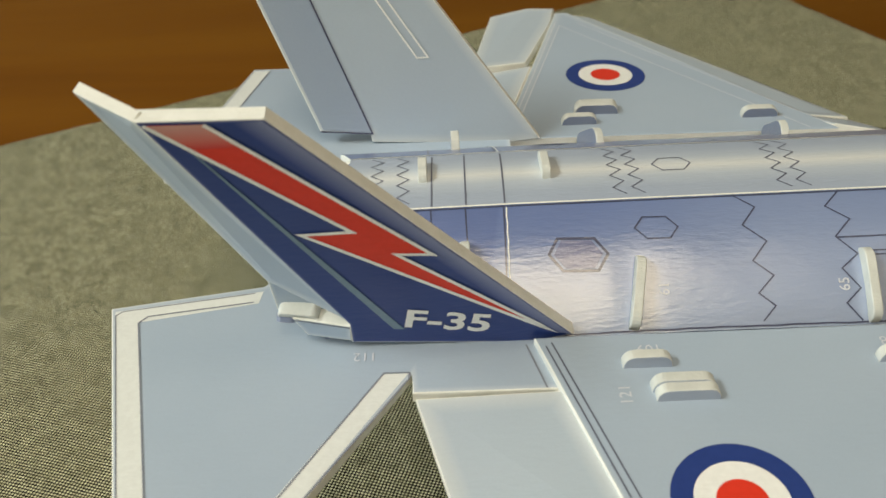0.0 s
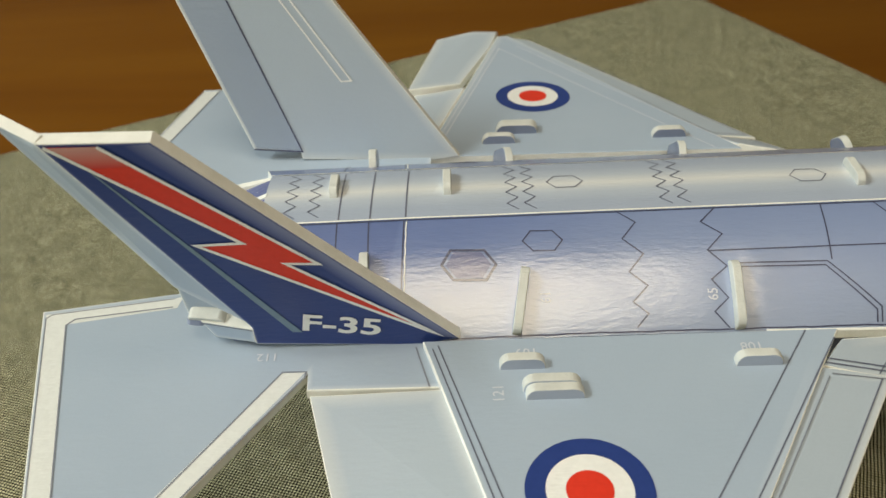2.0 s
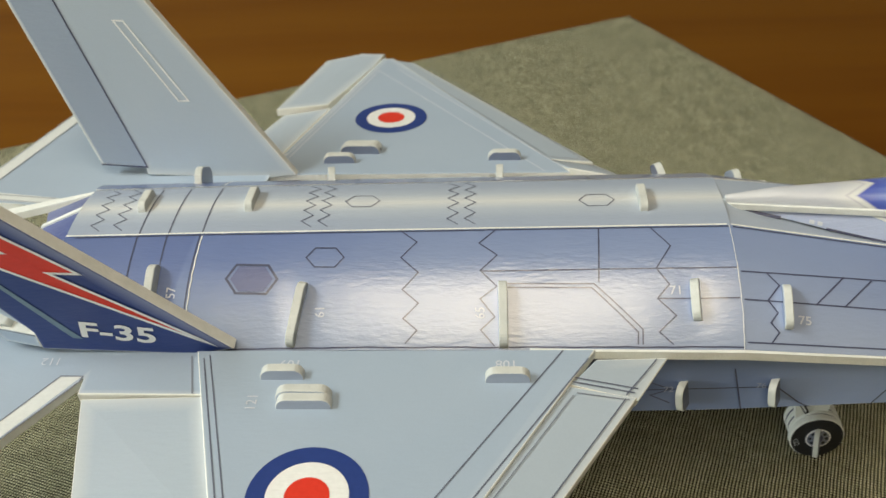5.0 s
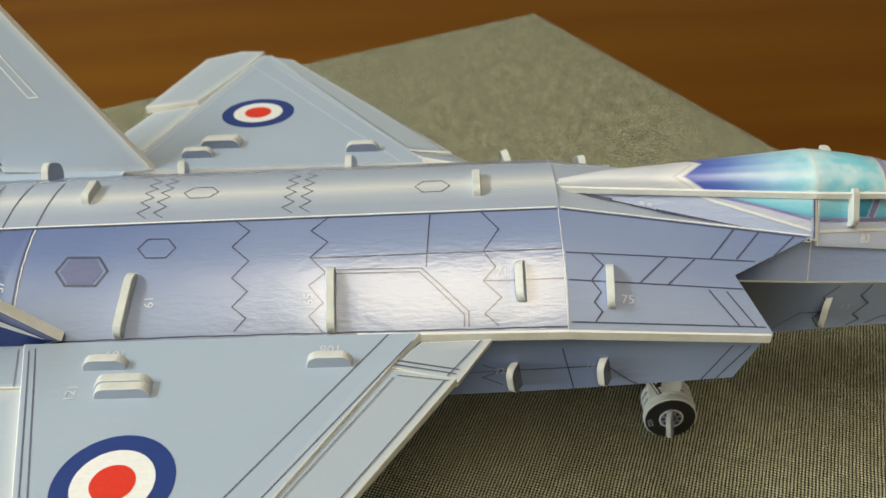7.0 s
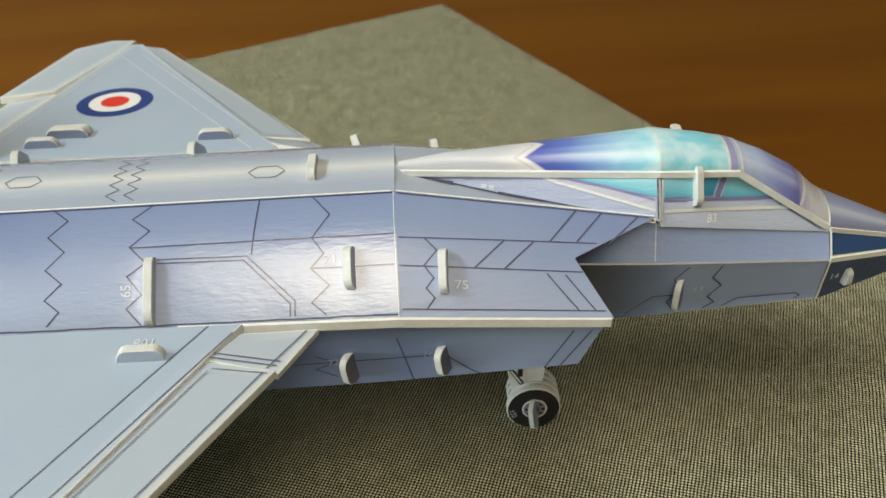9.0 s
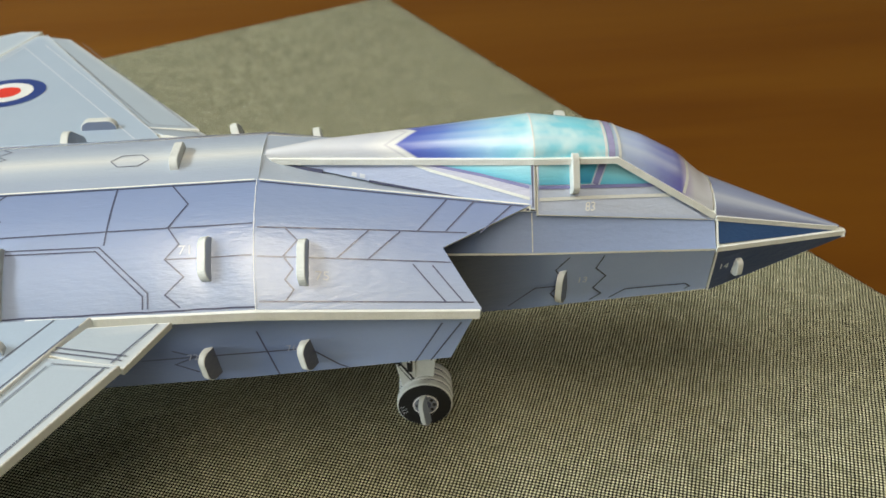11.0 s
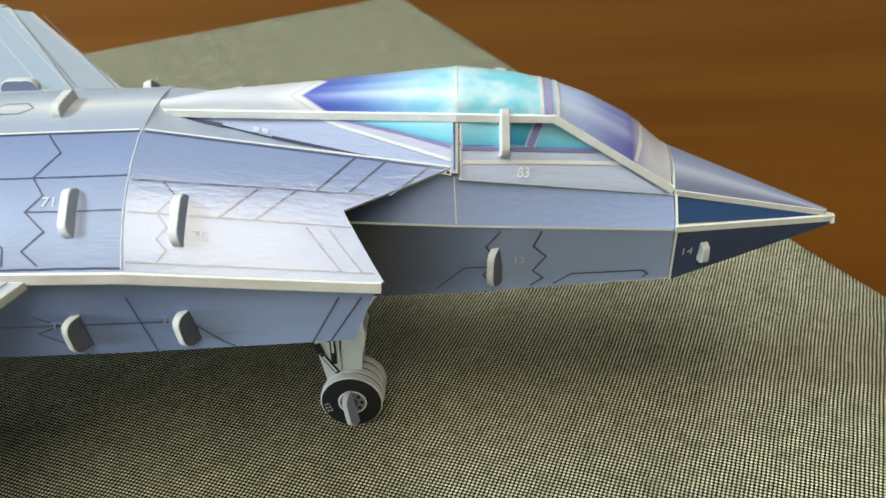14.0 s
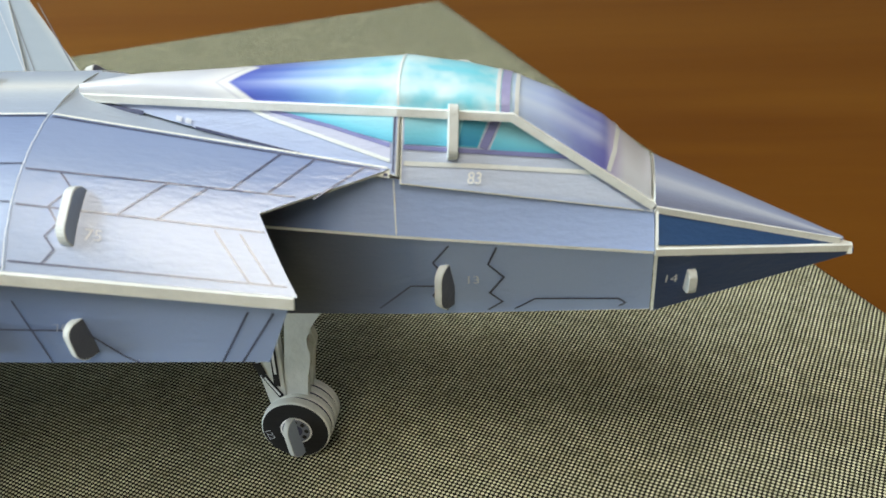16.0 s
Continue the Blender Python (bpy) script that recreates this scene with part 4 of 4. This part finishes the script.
far = plate([far_fin(x, z)[0] for x, z in [(0.6, 60.4), (-6.5, 59.8), (-37.0, 61.5), (-37.0, 63.4), (-48.3, 64.6), (-66, 114), (-36.5, 113)]], (0, -1, 0), 2.4, [FLAP_CARD, FOAM], "fin", plane,
            "pale blue inner face of the fin with a steel rudder print", inset=2.0)
bm = []
patch(bm, far_fin, [(-37.0, 63.7), (-47.6, 64.9), (-64.4, 112), (-54.2, 111)], 0.06)
part("rudder_print", bm, RUDDER, far, "steel blue printed rudder")
bm = []
stroke(bm, far_fin, [(-48.2, 64.6), (-36.8, 63.5), (-54.2, 112)], 0.34, 0.12)
part("rudder_line", bm, LINE, far)
bm = []
stroke(bm, far_fin, [(-38.4, 99.6), (-36.1, 99.5), (-23.6, 80.0), (-26.0, 80.0)], 0.38, 0.12, closed=True)
part("slot_outline", bm, WHITE_INK, far, "white slot outline")

# ---- nose and canopy ----
crown_rows = [(98, 71.9), (108, 73.2), (122, 73.6), (140, 74.4), (151, 74.8), (160, 73.4), (166.5, 71.6), (173, 69.0), (180, 64.9), (186.6, 58.6)]
edge_rows = [(98, 0.9, 70.4), (110, 2.5, 70.4), (150, 7.3, 70.0), (166.6, 6.0, 68.2), (187.4, 6.0, 53.4)]


def canopy_at(x, a):
    w, ze = table_at(edge_rows, x)
    zc = table_at(crown_rows, x)[0]
    return (x, w * math.sin(a), ze + (zc - ze) * max(0.0, math.cos(a)) ** 0.9)


canopy_x = span(98, 150, 60) + span(150, 167, 12)[1:] + span(167, 187, 20)[1:]
canopy = sheet(canopy_at, canopy_x, span(-math.pi / 2, math.pi / 2, 32), 0.9, [CANOPY, FOAM], "canopy", plane, "violet and cyan printed canopy with a white rear fairing",
               tone=lambda x, a: (x - 98 - 8.5 * abs(0.5 - abs(a) / (math.pi / 2)) * clamp((150 - x) / 20)) / 90, across=lambda x, a: 1 - abs(a) / (math.pi / 2))


def canopy_surf(x, deg):
    a = radians(deg)
    p = Vector(canopy_at(x, a))
    n = (Vector(canopy_at(x + 0.5, a)) - Vector(canopy_at(x - 0.5, a))).cross(Vector(canopy_at(x, a + 0.03)) - Vector(canopy_at(x, a - 0.03)))
    return p, (n if n.z > 0 else -n).normalized()


bm = []
stroke(bm, canopy_surf, [(165.6, d) for d in span(-86, 86, 24)], 1.3, 0.1)
part("canopy_bow", bm, BOW_INK, canopy, "violet printed canopy bow")
bm = []
for x in (150.2, 164.5, 167.2):
    stroke(bm, canopy_surf, [(x, d) for d in span(-86, 86, 24)], 0.35 if x < 160 else 0.6, 0.14)
for k in (-1, 1):
    stroke(bm, canopy_surf, [(180.6, 84 * k), (181.4, 50 * k), (182.0, 0)], 0.6, 0.12)
part("frame_line", bm, BORDER_INK, canopy, "white printed frame lines")
tab((157.8, 9.0, 69.1), (1, 0, -0.1), (0, 1, 0.05), 2.2, 3.4, 1.6, parent=plane)

frame_rows = [(97.6, 0.5, 70.6), (99, 1.6, 70.6), (110, 3.2, 70.6), (150, 8.0, 70.2), (166.8, 6.7, 68.5), (187.8, 6.6, 53.7)]


def frame_at(x, k):
    w, z = table_at(frame_rows, x)
    return (x, w * k, z)


sheet(frame_at, [97.6, 98.2, 99, 104, 110, 120, 130, 140, 150, 155, 160, 166.8, 172, 178, 184, 187.8], [-1, -0.5, 0, 0.5, 1], 1.25, [FOAM, FOAM], "canopy_sill_board", plane, "white foam board edge round the canopy", smooth=False)

for s in (-1, 1):
    # fairing between deck and canopy
    def fair_at(x, k):
        o = lerp((8.9, 70.5), (11.8, 62.4), (x - 97.2) / 52)
        return (x, s * o[0] * k, o[1] + (1 - k) * (table_at([(97.6, 0.5), (100, -0.5), (104, -1.2), (110, -1.8), (119, -3.1), (130, -4.4), (149, -6.2)], x)[0] if s < 0 else 0.5))

    sheet(fair_at, span(97.2, 106, 6) + span(106, 149, 10)[1:], span(0, 1, 6), 1.4, [DECK_CARD, FOAM], "rear_fairing", plane, "lavender fairing between deck and canopy", tone=lambda x, k: 0.45 - 0.2 * k)
    # rear canopy side
    rs = upright((98, s * 0.3, 70.0), (150, s * 7.5, 69.2), (148.5, s * 11.9, 61.8), (0, s, 0))
    rear_side = plate([rs(x, z)[0] for x, z in [(98.6, 69.9), (150.3, 69.2), (149.9, 61.4), (137.3, 63.3), (118.9, 66.1), (110.2, 67.7)]], (0, s, 0), 1.2, [REAR_CARD, FOAM], "canopy_side", plane, "pale lavender rear canopy side with a cyan window", inset=0.35)
    bm = []
    patch(bm, rs, [(127.0, 69.1), (133.5, 69.0), (149.0, 65.4), (149.0, 63.4), (130.0, 68.0)], 0.1)
    part("pale_band", bm, PALE_BAND, rear_side, "pale printed band under the window")
    fade(rs, [(131.0, 69.0), (149.3, 65.6)], [(133.0, 69.05), (149.4, 68.9)], CYAN_INK, "window_print", rear_side, "cyan printed window", off=0.14)
    bm = []
    stroke(bm, rs, [(130.0, 69.0), (140, 67.2), (148.9, 65.2)], 0.5, 0.18)
    part("window_border", bm, VIOLET_INK, rear_side)
    bm = []
    stroke(bm, rs, [(126.4, 69.2), (130, 68.0), (148.9, 63.3)], 0.5, 0.18)
    part("white_line", bm, BORDER_INK, rear_side)
    # Dark strokes painted for the shadow in the panel gaps.
    bm = []
    stroke(bm, rs, [(99.2, 69.5), (104, 68.6), (109.0, 67.9)], 0.6, 0.25)
    stroke(bm, rs, [(117.9, 66.3), (137.3, 63.2), (148.6, 61.5)], 0.38, 0.25)
    stroke(bm, rs, [(149.7, 68.9), (149.4, 61.9)], 0.28, 0.2)
    part("shadow_gap", bm, LINE, rear_side)
    # Two bars stand in for a number too small to read.
    bm = []
    for x in (114.6, 116.2):
        stroke(bm, rs, [(x, 67.5 - 0.16 * (x - 114.6)), (x + 1.0, 67.3 - 0.16 * (x - 114.6))], 0.7, 0.25)
    part("number_mark", bm, NUMBER_INK, rear_side, "small white bar standing in for an unreadable number")
    # front canopy side
    fs = upright((150.4, s * 7.5, 69.2), (149.8, s * 12.1, 60.2), (187.4, s * 6.4, 52.6), (0, s, 0))
    front_side = plate([fs(x, z)[0] for x, z in [(150.6, 69.3), (150.2, 60.0), (187.4, 52.3), (187.4, 53.0), (166.6, 67.6)]], (0, s, 0), 1.2, [PALE, FOAM], "canopy_side", plane, "pale lavender front canopy side with cyan windows", inset=1.0)
    bm = []
    fade(fs, [(150.9, 65.2), (161.4, 63.6)], [(151.0, 68.9), (163.4, 67.9)], CYAN_INK, "window_print", front_side, "cyan printed window", off=0.1)
    fade(fs, [(163.2, 63.2), (175.0, 61.2)], [(165.3, 67.3), (175.0, 61.3)], CYAN_INK, "window_print", front_side, "cyan printed window", off=0.1)
    fade(fs, [(158.6, 64.3), (161.3, 63.8)], [(159.6, 68.2), (163.2, 67.8)], DEEP_CYAN, "window_shade", front_side, "deep blue printed shade in the window", off=0.13)
    stroke(bm, fs, [(150.8, 64.8), (161.6, 63.1), (176.5, 60.8)], 0.6, 0.16)
    stroke(bm, fs, [(162.2, 63.4), (164.4, 67.6)], 1.2, 0.16)
    part("window_border", bm, VIOLET_INK, front_side)
    bm = []
    stroke(bm, fs, [(150.8, 62.7), (161.6, 61.2), (178.5, 58.6)], 0.6, 0.14)
    part("white_line", bm, BORDER_INK, front_side)
    letters("83", fs, (161.0, 59.6), 2.25, -8 if s < 0 else 188, "number", front_side, WHITE_INK, off=0.25, flip=1 if s < 0 else -1, bold=0.03)
    q, n = fs(157.8, 66.2)
    tab(q, (0.02, s * -0.45, 0.9), n, 8.4, 2.0, 1.5, parent=plane)

    # upper and lower nose sides; dark print and intake shade are toned in together
    upper_rows = [(118, 15.2, 55.8, 12.0, 62.5), (149, 13.3, 52.0, 11.3, 60.6), (187.6, 9.3, 47.1, 6.0, 52.4)]

    def upper_at(x, v):
        y0, z0, y1, z1 = table_at(upper_rows, x)
        return (x, s * (y0 + (y1 - y0) * v), z0 + (z1 - z0) * v)

    sheet(upper_at, span(118, 149, 10) + span(149, 187.6, 12)[1:], span(0, 1, 3), 1.4, [LOWER_CARD, FOAM], "nose_upper_side", plane, "slate blue upper nose side, dark print and intake shade painted in", out=(0, s, 0.1),
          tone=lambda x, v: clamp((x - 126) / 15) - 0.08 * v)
    low_nose = [(118, 15.0, 55.4, 9.4, 34.6), (149, 13.2, 51.8, 8.6, 34.4), (187.6, 9.2, 46.9, 6.4, 34.6)]

    def lower_at(x, v):
        y0, z0, y1, z1 = table_at(low_nose, x)
        return (x, s * (y0 + (y1 - y0) * v), z0 + (z1 - z0) * v)

    nose_low = sheet(lower_at, span(118, 149, 10) + span(149, 187.6, 12)[1:], span(0, 1, 3), 1.4, [LOWER_CARD, FOAM], "nose_lower_side", plane, "slate blue lower nose side, dark print and intake shade painted in", out=(0, s, 0.1),
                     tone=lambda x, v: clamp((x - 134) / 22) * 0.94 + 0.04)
    ns = upright((149, s * 13.2, 51.8), (187.6, s * 9.2, 46.9), (149, s * 8.6, 34.4), (0, s, 0))
    bm = []
    for ln in ([(156.8, 49.9), (154.1, 46.4), (155.9, 42.9), (153.4, 39.1), (155.5, 35.6)], [(164.0, 49.3), (162.5, 45.7), (164.8, 42.9), (162.4, 39.4), (164.3, 37.3), (161.9, 35.4)],
               [(166.2, 35.5), (169.5, 37.8), (182.6, 37.3), (183.7, 36.3), (182.7, 35.5)], [(144.5, 36.4), (150.1, 41.4), (154.7, 41.2)]):
        stroke(bm, ns, ln, 0.32, 0.45)
    part("panel_line", bm, LINE, nose_low, "dark printed panel lines")
    letters("13", ns, (159.9, 42.4), 2.4, -4, "number", nose_low, off=0.5)
    q, n = ns(156.3, 41.4)
    tab(q - Vector((0.2, 0, 0)), (0.06, 0, 1), n + Vector((-0.62, 0, 0)), 8.4, 3.0, 1.4, parent=plane, face=DARK_TAB)
    bm = []

    def seam(x, k):
        y, z = table_at([(118, 15.2, 55.6), (149, 13.4, 51.9), (187.6, 9.4, 47.0)], x)
        return Vector((x, s * y, z + k)), Vector((0, s, 0.2)).normalized()

    stroke(bm, seam, [(121, 0), (149, 0), (187.4, 0)], 0.45, 0.22)
    stroke(bm, lambda x, v: (Vector(upper_at(x, v)), Vector((0.04, s, 0.25)).normalized()), [(149.2, v) for v in span(0.02, 0.97, 6)], 0.22, 0.12)
    part("seam_edge", bm, FOAM, plane, "white cut edge along the nose joint")

    # nose cone: lower side, dark upper side
    low_cone = sheet(lambda u, v: lerp(lerp((188.2, s * 9.2, 46.6), (188.2, s * 6.3, 34.2), v), (219.0, s * 0.4, 42.6 - 0.9 * v), u), span(0, 1, 10), span(0, 1, 4), 1.2, [NAVY, FOAM], "nose_cone_side", plane,
                     "navy lower nose side", out=(0, s, 0.1), tone=lambda u, v: 0.9)
    ls = upright((188.2, s * 9.2, 46.6), (188.2, s * 6.3, 34.2), (219.0, s * 0.4, 42.2), (0, s, 0))
    letters("14", ls, (190.4, 41.0), 2.4, -4, "number", low_cone)
    q, n = ls(193.4, 40.4)
    tab(q, (0.03, 0, 1), n, 4.2, 1.8, 1.4, parent=plane)
    sheet(lambda u, v: lerp(lerp((188.2, s * 9.0, 48.0), (188.2, s * 6.4, 52.2), v), (216.5, s * 0.5, 43.2 + 0.5 * v), u), span(0, 1, 10), span(0, 1, 3), 1.2, [NAVY, FOAM], "nose_cone_side", plane, "navy upper nose side", out=(0, s, 0.1), tone=lambda u, v: 0.1)
    bm = []
    stroke(bm, lambda a, b: (Vector((187.9 + a, s * lerp([9.3], [6.4], b)[0], lerp([46.8], [34.4], b)[0])), Vector((0, s, 0.2)).normalized()), [(0, b) for b in span(0, 1, 6)], 0.42, 0.25)
    stroke(bm, lambda a, b: (Vector((187.9 + a, s * lerp([9.3], [6.5], b)[0], lerp([47], [52.8], b)[0])), Vector((0, s, 0.2)).normalized()), [(0, b) for b in span(0, 1, 4)], 0.42, 0.25)
    part("seam_edge", bm, FOAM, plane, "white cut edge round the nose joint")

# boards and top of the nose cone, nose floor
sheet(lambda u, k: lerp((187.8, 9.7 * k, 47.6), (218.8, 0.5 * k, 43.1), u), span(0, 1, 12), [-1, 0, 1], 1.15, [FOAM, FOAM], "nose_board", plane, "white foam board edge running to the nose tip", smooth=False)
sheet(lambda u, k: lerp((187.8, 6.9 * k, 53.4), (216.8, 0.6 * k, 44.4), u), span(0, 1, 12), [-1, 0, 1], 1.05, [FOAM, FOAM], "nose_top_board", plane, "white foam board edge under the nose top", smooth=False)
sheet(lambda u, a: lerp((187.6, 6.5 * math.sin(a), 53.4 + 4.7 * math.cos(a)), (217.2, 0.4 * math.sin(a), 43.9 + 0.5 * math.cos(a)), u), span(0, 1, 14), span(-math.pi / 2, math.pi / 2, 14), 1.0, [NOSE_CARD, FOAM],
      "nose_top", plane, "lavender curved nose top", tone=lambda u, a: clamp(0.25 + 0.6 * clamp(1 - abs(abs(a) - 0.75) / 0.4)))
sheet(lambda x, y: (x, y * table_at([(118, 9.4), (149, 8.6), (187.6, 6.4)], x)[0], 34.5), [118, 149, 187.6], [-1, 1], 1.2, [LOWER_CARD, FOAM], "nose_floor", plane, "slate blue nose underside", out=(0, 0, -1), tone=lambda x, y: 0.6)

# black board added to close the duct and stand in for its darkness
plate([(112, -28.6, 39.5), (112, 28.6, 39.5), (112, 28.6, 55), (112, 20, 63), (112, -20, 63), (112, -28.6, 55)], (1, 0, 0), 1.5, [BLACK_INK, FOAM], "intake_black_board", plane, "black board standing in for the dark deep in the intakes", inset=0)


# ---- landing gear ----
def disc(center, r, y0, y1, m, name, parent, label="", hole=0.0, bevel=0.25):
    bm = bmesh.new()
    n = 40
    prof = [(r - bevel, y0), (r, y0 + bevel), (r, y1 - bevel), (r - bevel, y1)]
    rings = [[bm.verts.new(Vector((center[0] + q * math.cos(2 * math.pi * i / n), y, center[1] + q * math.sin(2 * math.pi * i / n))) * MM) for i in range(n)] for q, y in prof]
    for p, q in zip(rings, rings[1:]):
        for i in range(n):
            k = (i + 1) % n
            bm.faces.new((p[i], p[k], q[k], q[i]))
    bm.faces.new(rings[0])
    bm.faces.new(rings[-1])
    bmesh.ops.recalc_face_normals(bm, faces=bm.faces[:])
    return part(name, bm, m, parent, label)


def gear(cx, cy, top, s=-1):
    """A foam wheel of stacked discs on a flat strut."""
    leg = plate([(cx + px, cy + 2.2, pz) for px, pz in [(0.9, top), (9.4, top), (6.6, 30.4), (4.6, 27.8), (3.7, 25.6), (3.6, 24.2), (4.2, 22.2), (3.9, 19.8), (2.8, 17.4), (2.2, 9), (-2.2, 9), (-1.4, 17), (-0.2, 25)]], (0, -1, 0), 2.2, [FOAM, FOAM], "gear_strut", plane,
                "white foam gear strut", inset=0)
    plate([(cx + px, cy + 5.4, pz) for px, pz in [(1.0, top), (6.6, top), (3.9, 27.6), (3.6, 25.8), (4.4, 22.6), (3.4, 18.6), (2.2, 10), (-1, 10)]], (0, -1, 0), 2.0, [FOAM, FOAM], "rear_strut", plane, "white foam rear strut", inset=0)
    brace = plate([(cx + px, cy + 2.0, pz) for px, pz in [(-6.9, 24), (-1.2, 26), (-1.6, 12), (-4.9, 10.4)]], (0, -1, 0), 1.6, [FOAM, FOAM], "gear_brace", plane, "white foam brace with printed hydraulics", inset=0)
    su = upright((cx, cy + 2.0, 10), (cx + 5, cy + 2.0, 10), (cx, cy + 2.0, 30), (0, -1, 0))
    bm = []
    for ln, w in (([(cx - 6.0, 20.2), (cx - 5.2, 17.6)], 1.6), ([(cx - 5.2, 17.6), (cx - 2.4, 12.6)], 1.1), ([(cx - 2.6, 24), (cx - 2.9, 15)], 1.2), ([(cx - 6.2, 21.6), (cx - 2.2, 20.6)], 0.7)):
        stroke(bm, su, ln, w, 0.1)
    part("brace_print", bm, BLACK_INK, brace, "black printed hydraulic strut")
    # White strokes painted as glints along the printed strut.
    bm = []
    for ln, w in (([(cx - 5.0, 17.0), (cx - 2.7, 13.0)], 0.45), ([(cx - 2.7, 23), (cx - 2.85, 17.8)], 0.5)):
        stroke(bm, su, ln, w, 0.16)
    part("brace_glint", bm, WHITE_INK, brace)
    wheel = disc((cx, 7.1), 6.4, cy - 0.9, cy + 1.0, FOAM, "wheel", plane, "stacked white foam wheel with a printed black tyre")
    for a, b in ((1.5, 3.1), (3.6, 5.2), (5.7, 7.3)):
        disc((cx + 0.4, 7.0), 6.2, cy + a, cy + b, FOAM, "rear_disc", wheel)
    # Dark discs added to stand in for the shade between the foam discs.
    for a, b in ((1.05, 1.45), (3.15, 3.55), (5.25, 5.65)):
        disc((cx + 0.3, 7.0), 6.0, cy + a, cy + b, LINE, "gap_shade_disc", wheel, "dark disc standing in for shade between the foam discs", bevel=0.05)
    disc((cx, 7.1), 6.1, cy - 1.02, cy - 0.86, BLACK_INK, "tyre", wheel, "black printed tyre", bevel=0.05)
    disc((cx + 0.2, 7.2), 2.95, cy - 1.1, cy - 1.0, WHITE_INK, "rim", wheel, "pale printed rim", bevel=0.03)
    disc((cx + 0.2, 7.2), 2.6, cy - 1.16, cy - 1.08, GREY_LINE, "hub", wheel, "slate printed hub", bevel=0.03)
    disc((cx + 0.2, 7.2), 1.2, cy - 1.22, cy - 1.14, LINE, "hub_cap", wheel, bevel=0.03)
    for k in range(8):
        a = 2 * math.pi * k / 8
        disc((cx + 0.2 + 1.95 * math.cos(a), 7.2 + 1.95 * math.sin(a)), 0.42, cy - 1.24, cy - 1.12, BLACK_INK, "hub_hole", wheel, bevel=0.03)
    letters("122", lambda a, b: (Vector((a, cy - 1.1, b)), Vector((0, -1, 0))), (cx - 4.9, 6.2), 1.7, -70, "number", wheel)
    tab((cx + 0.2, cy - 1.0, 6.0), (0.1, 0, -1), (-0.45, -1, 0), 8.4, 2.6, 1.2, "axle_tab", wheel, face=TAB_CARD)


gear(125.4, -6.4, 33.0)
gear(12.0, -24.0, 39.0)
gear(12.0, 24.0, 39.0)
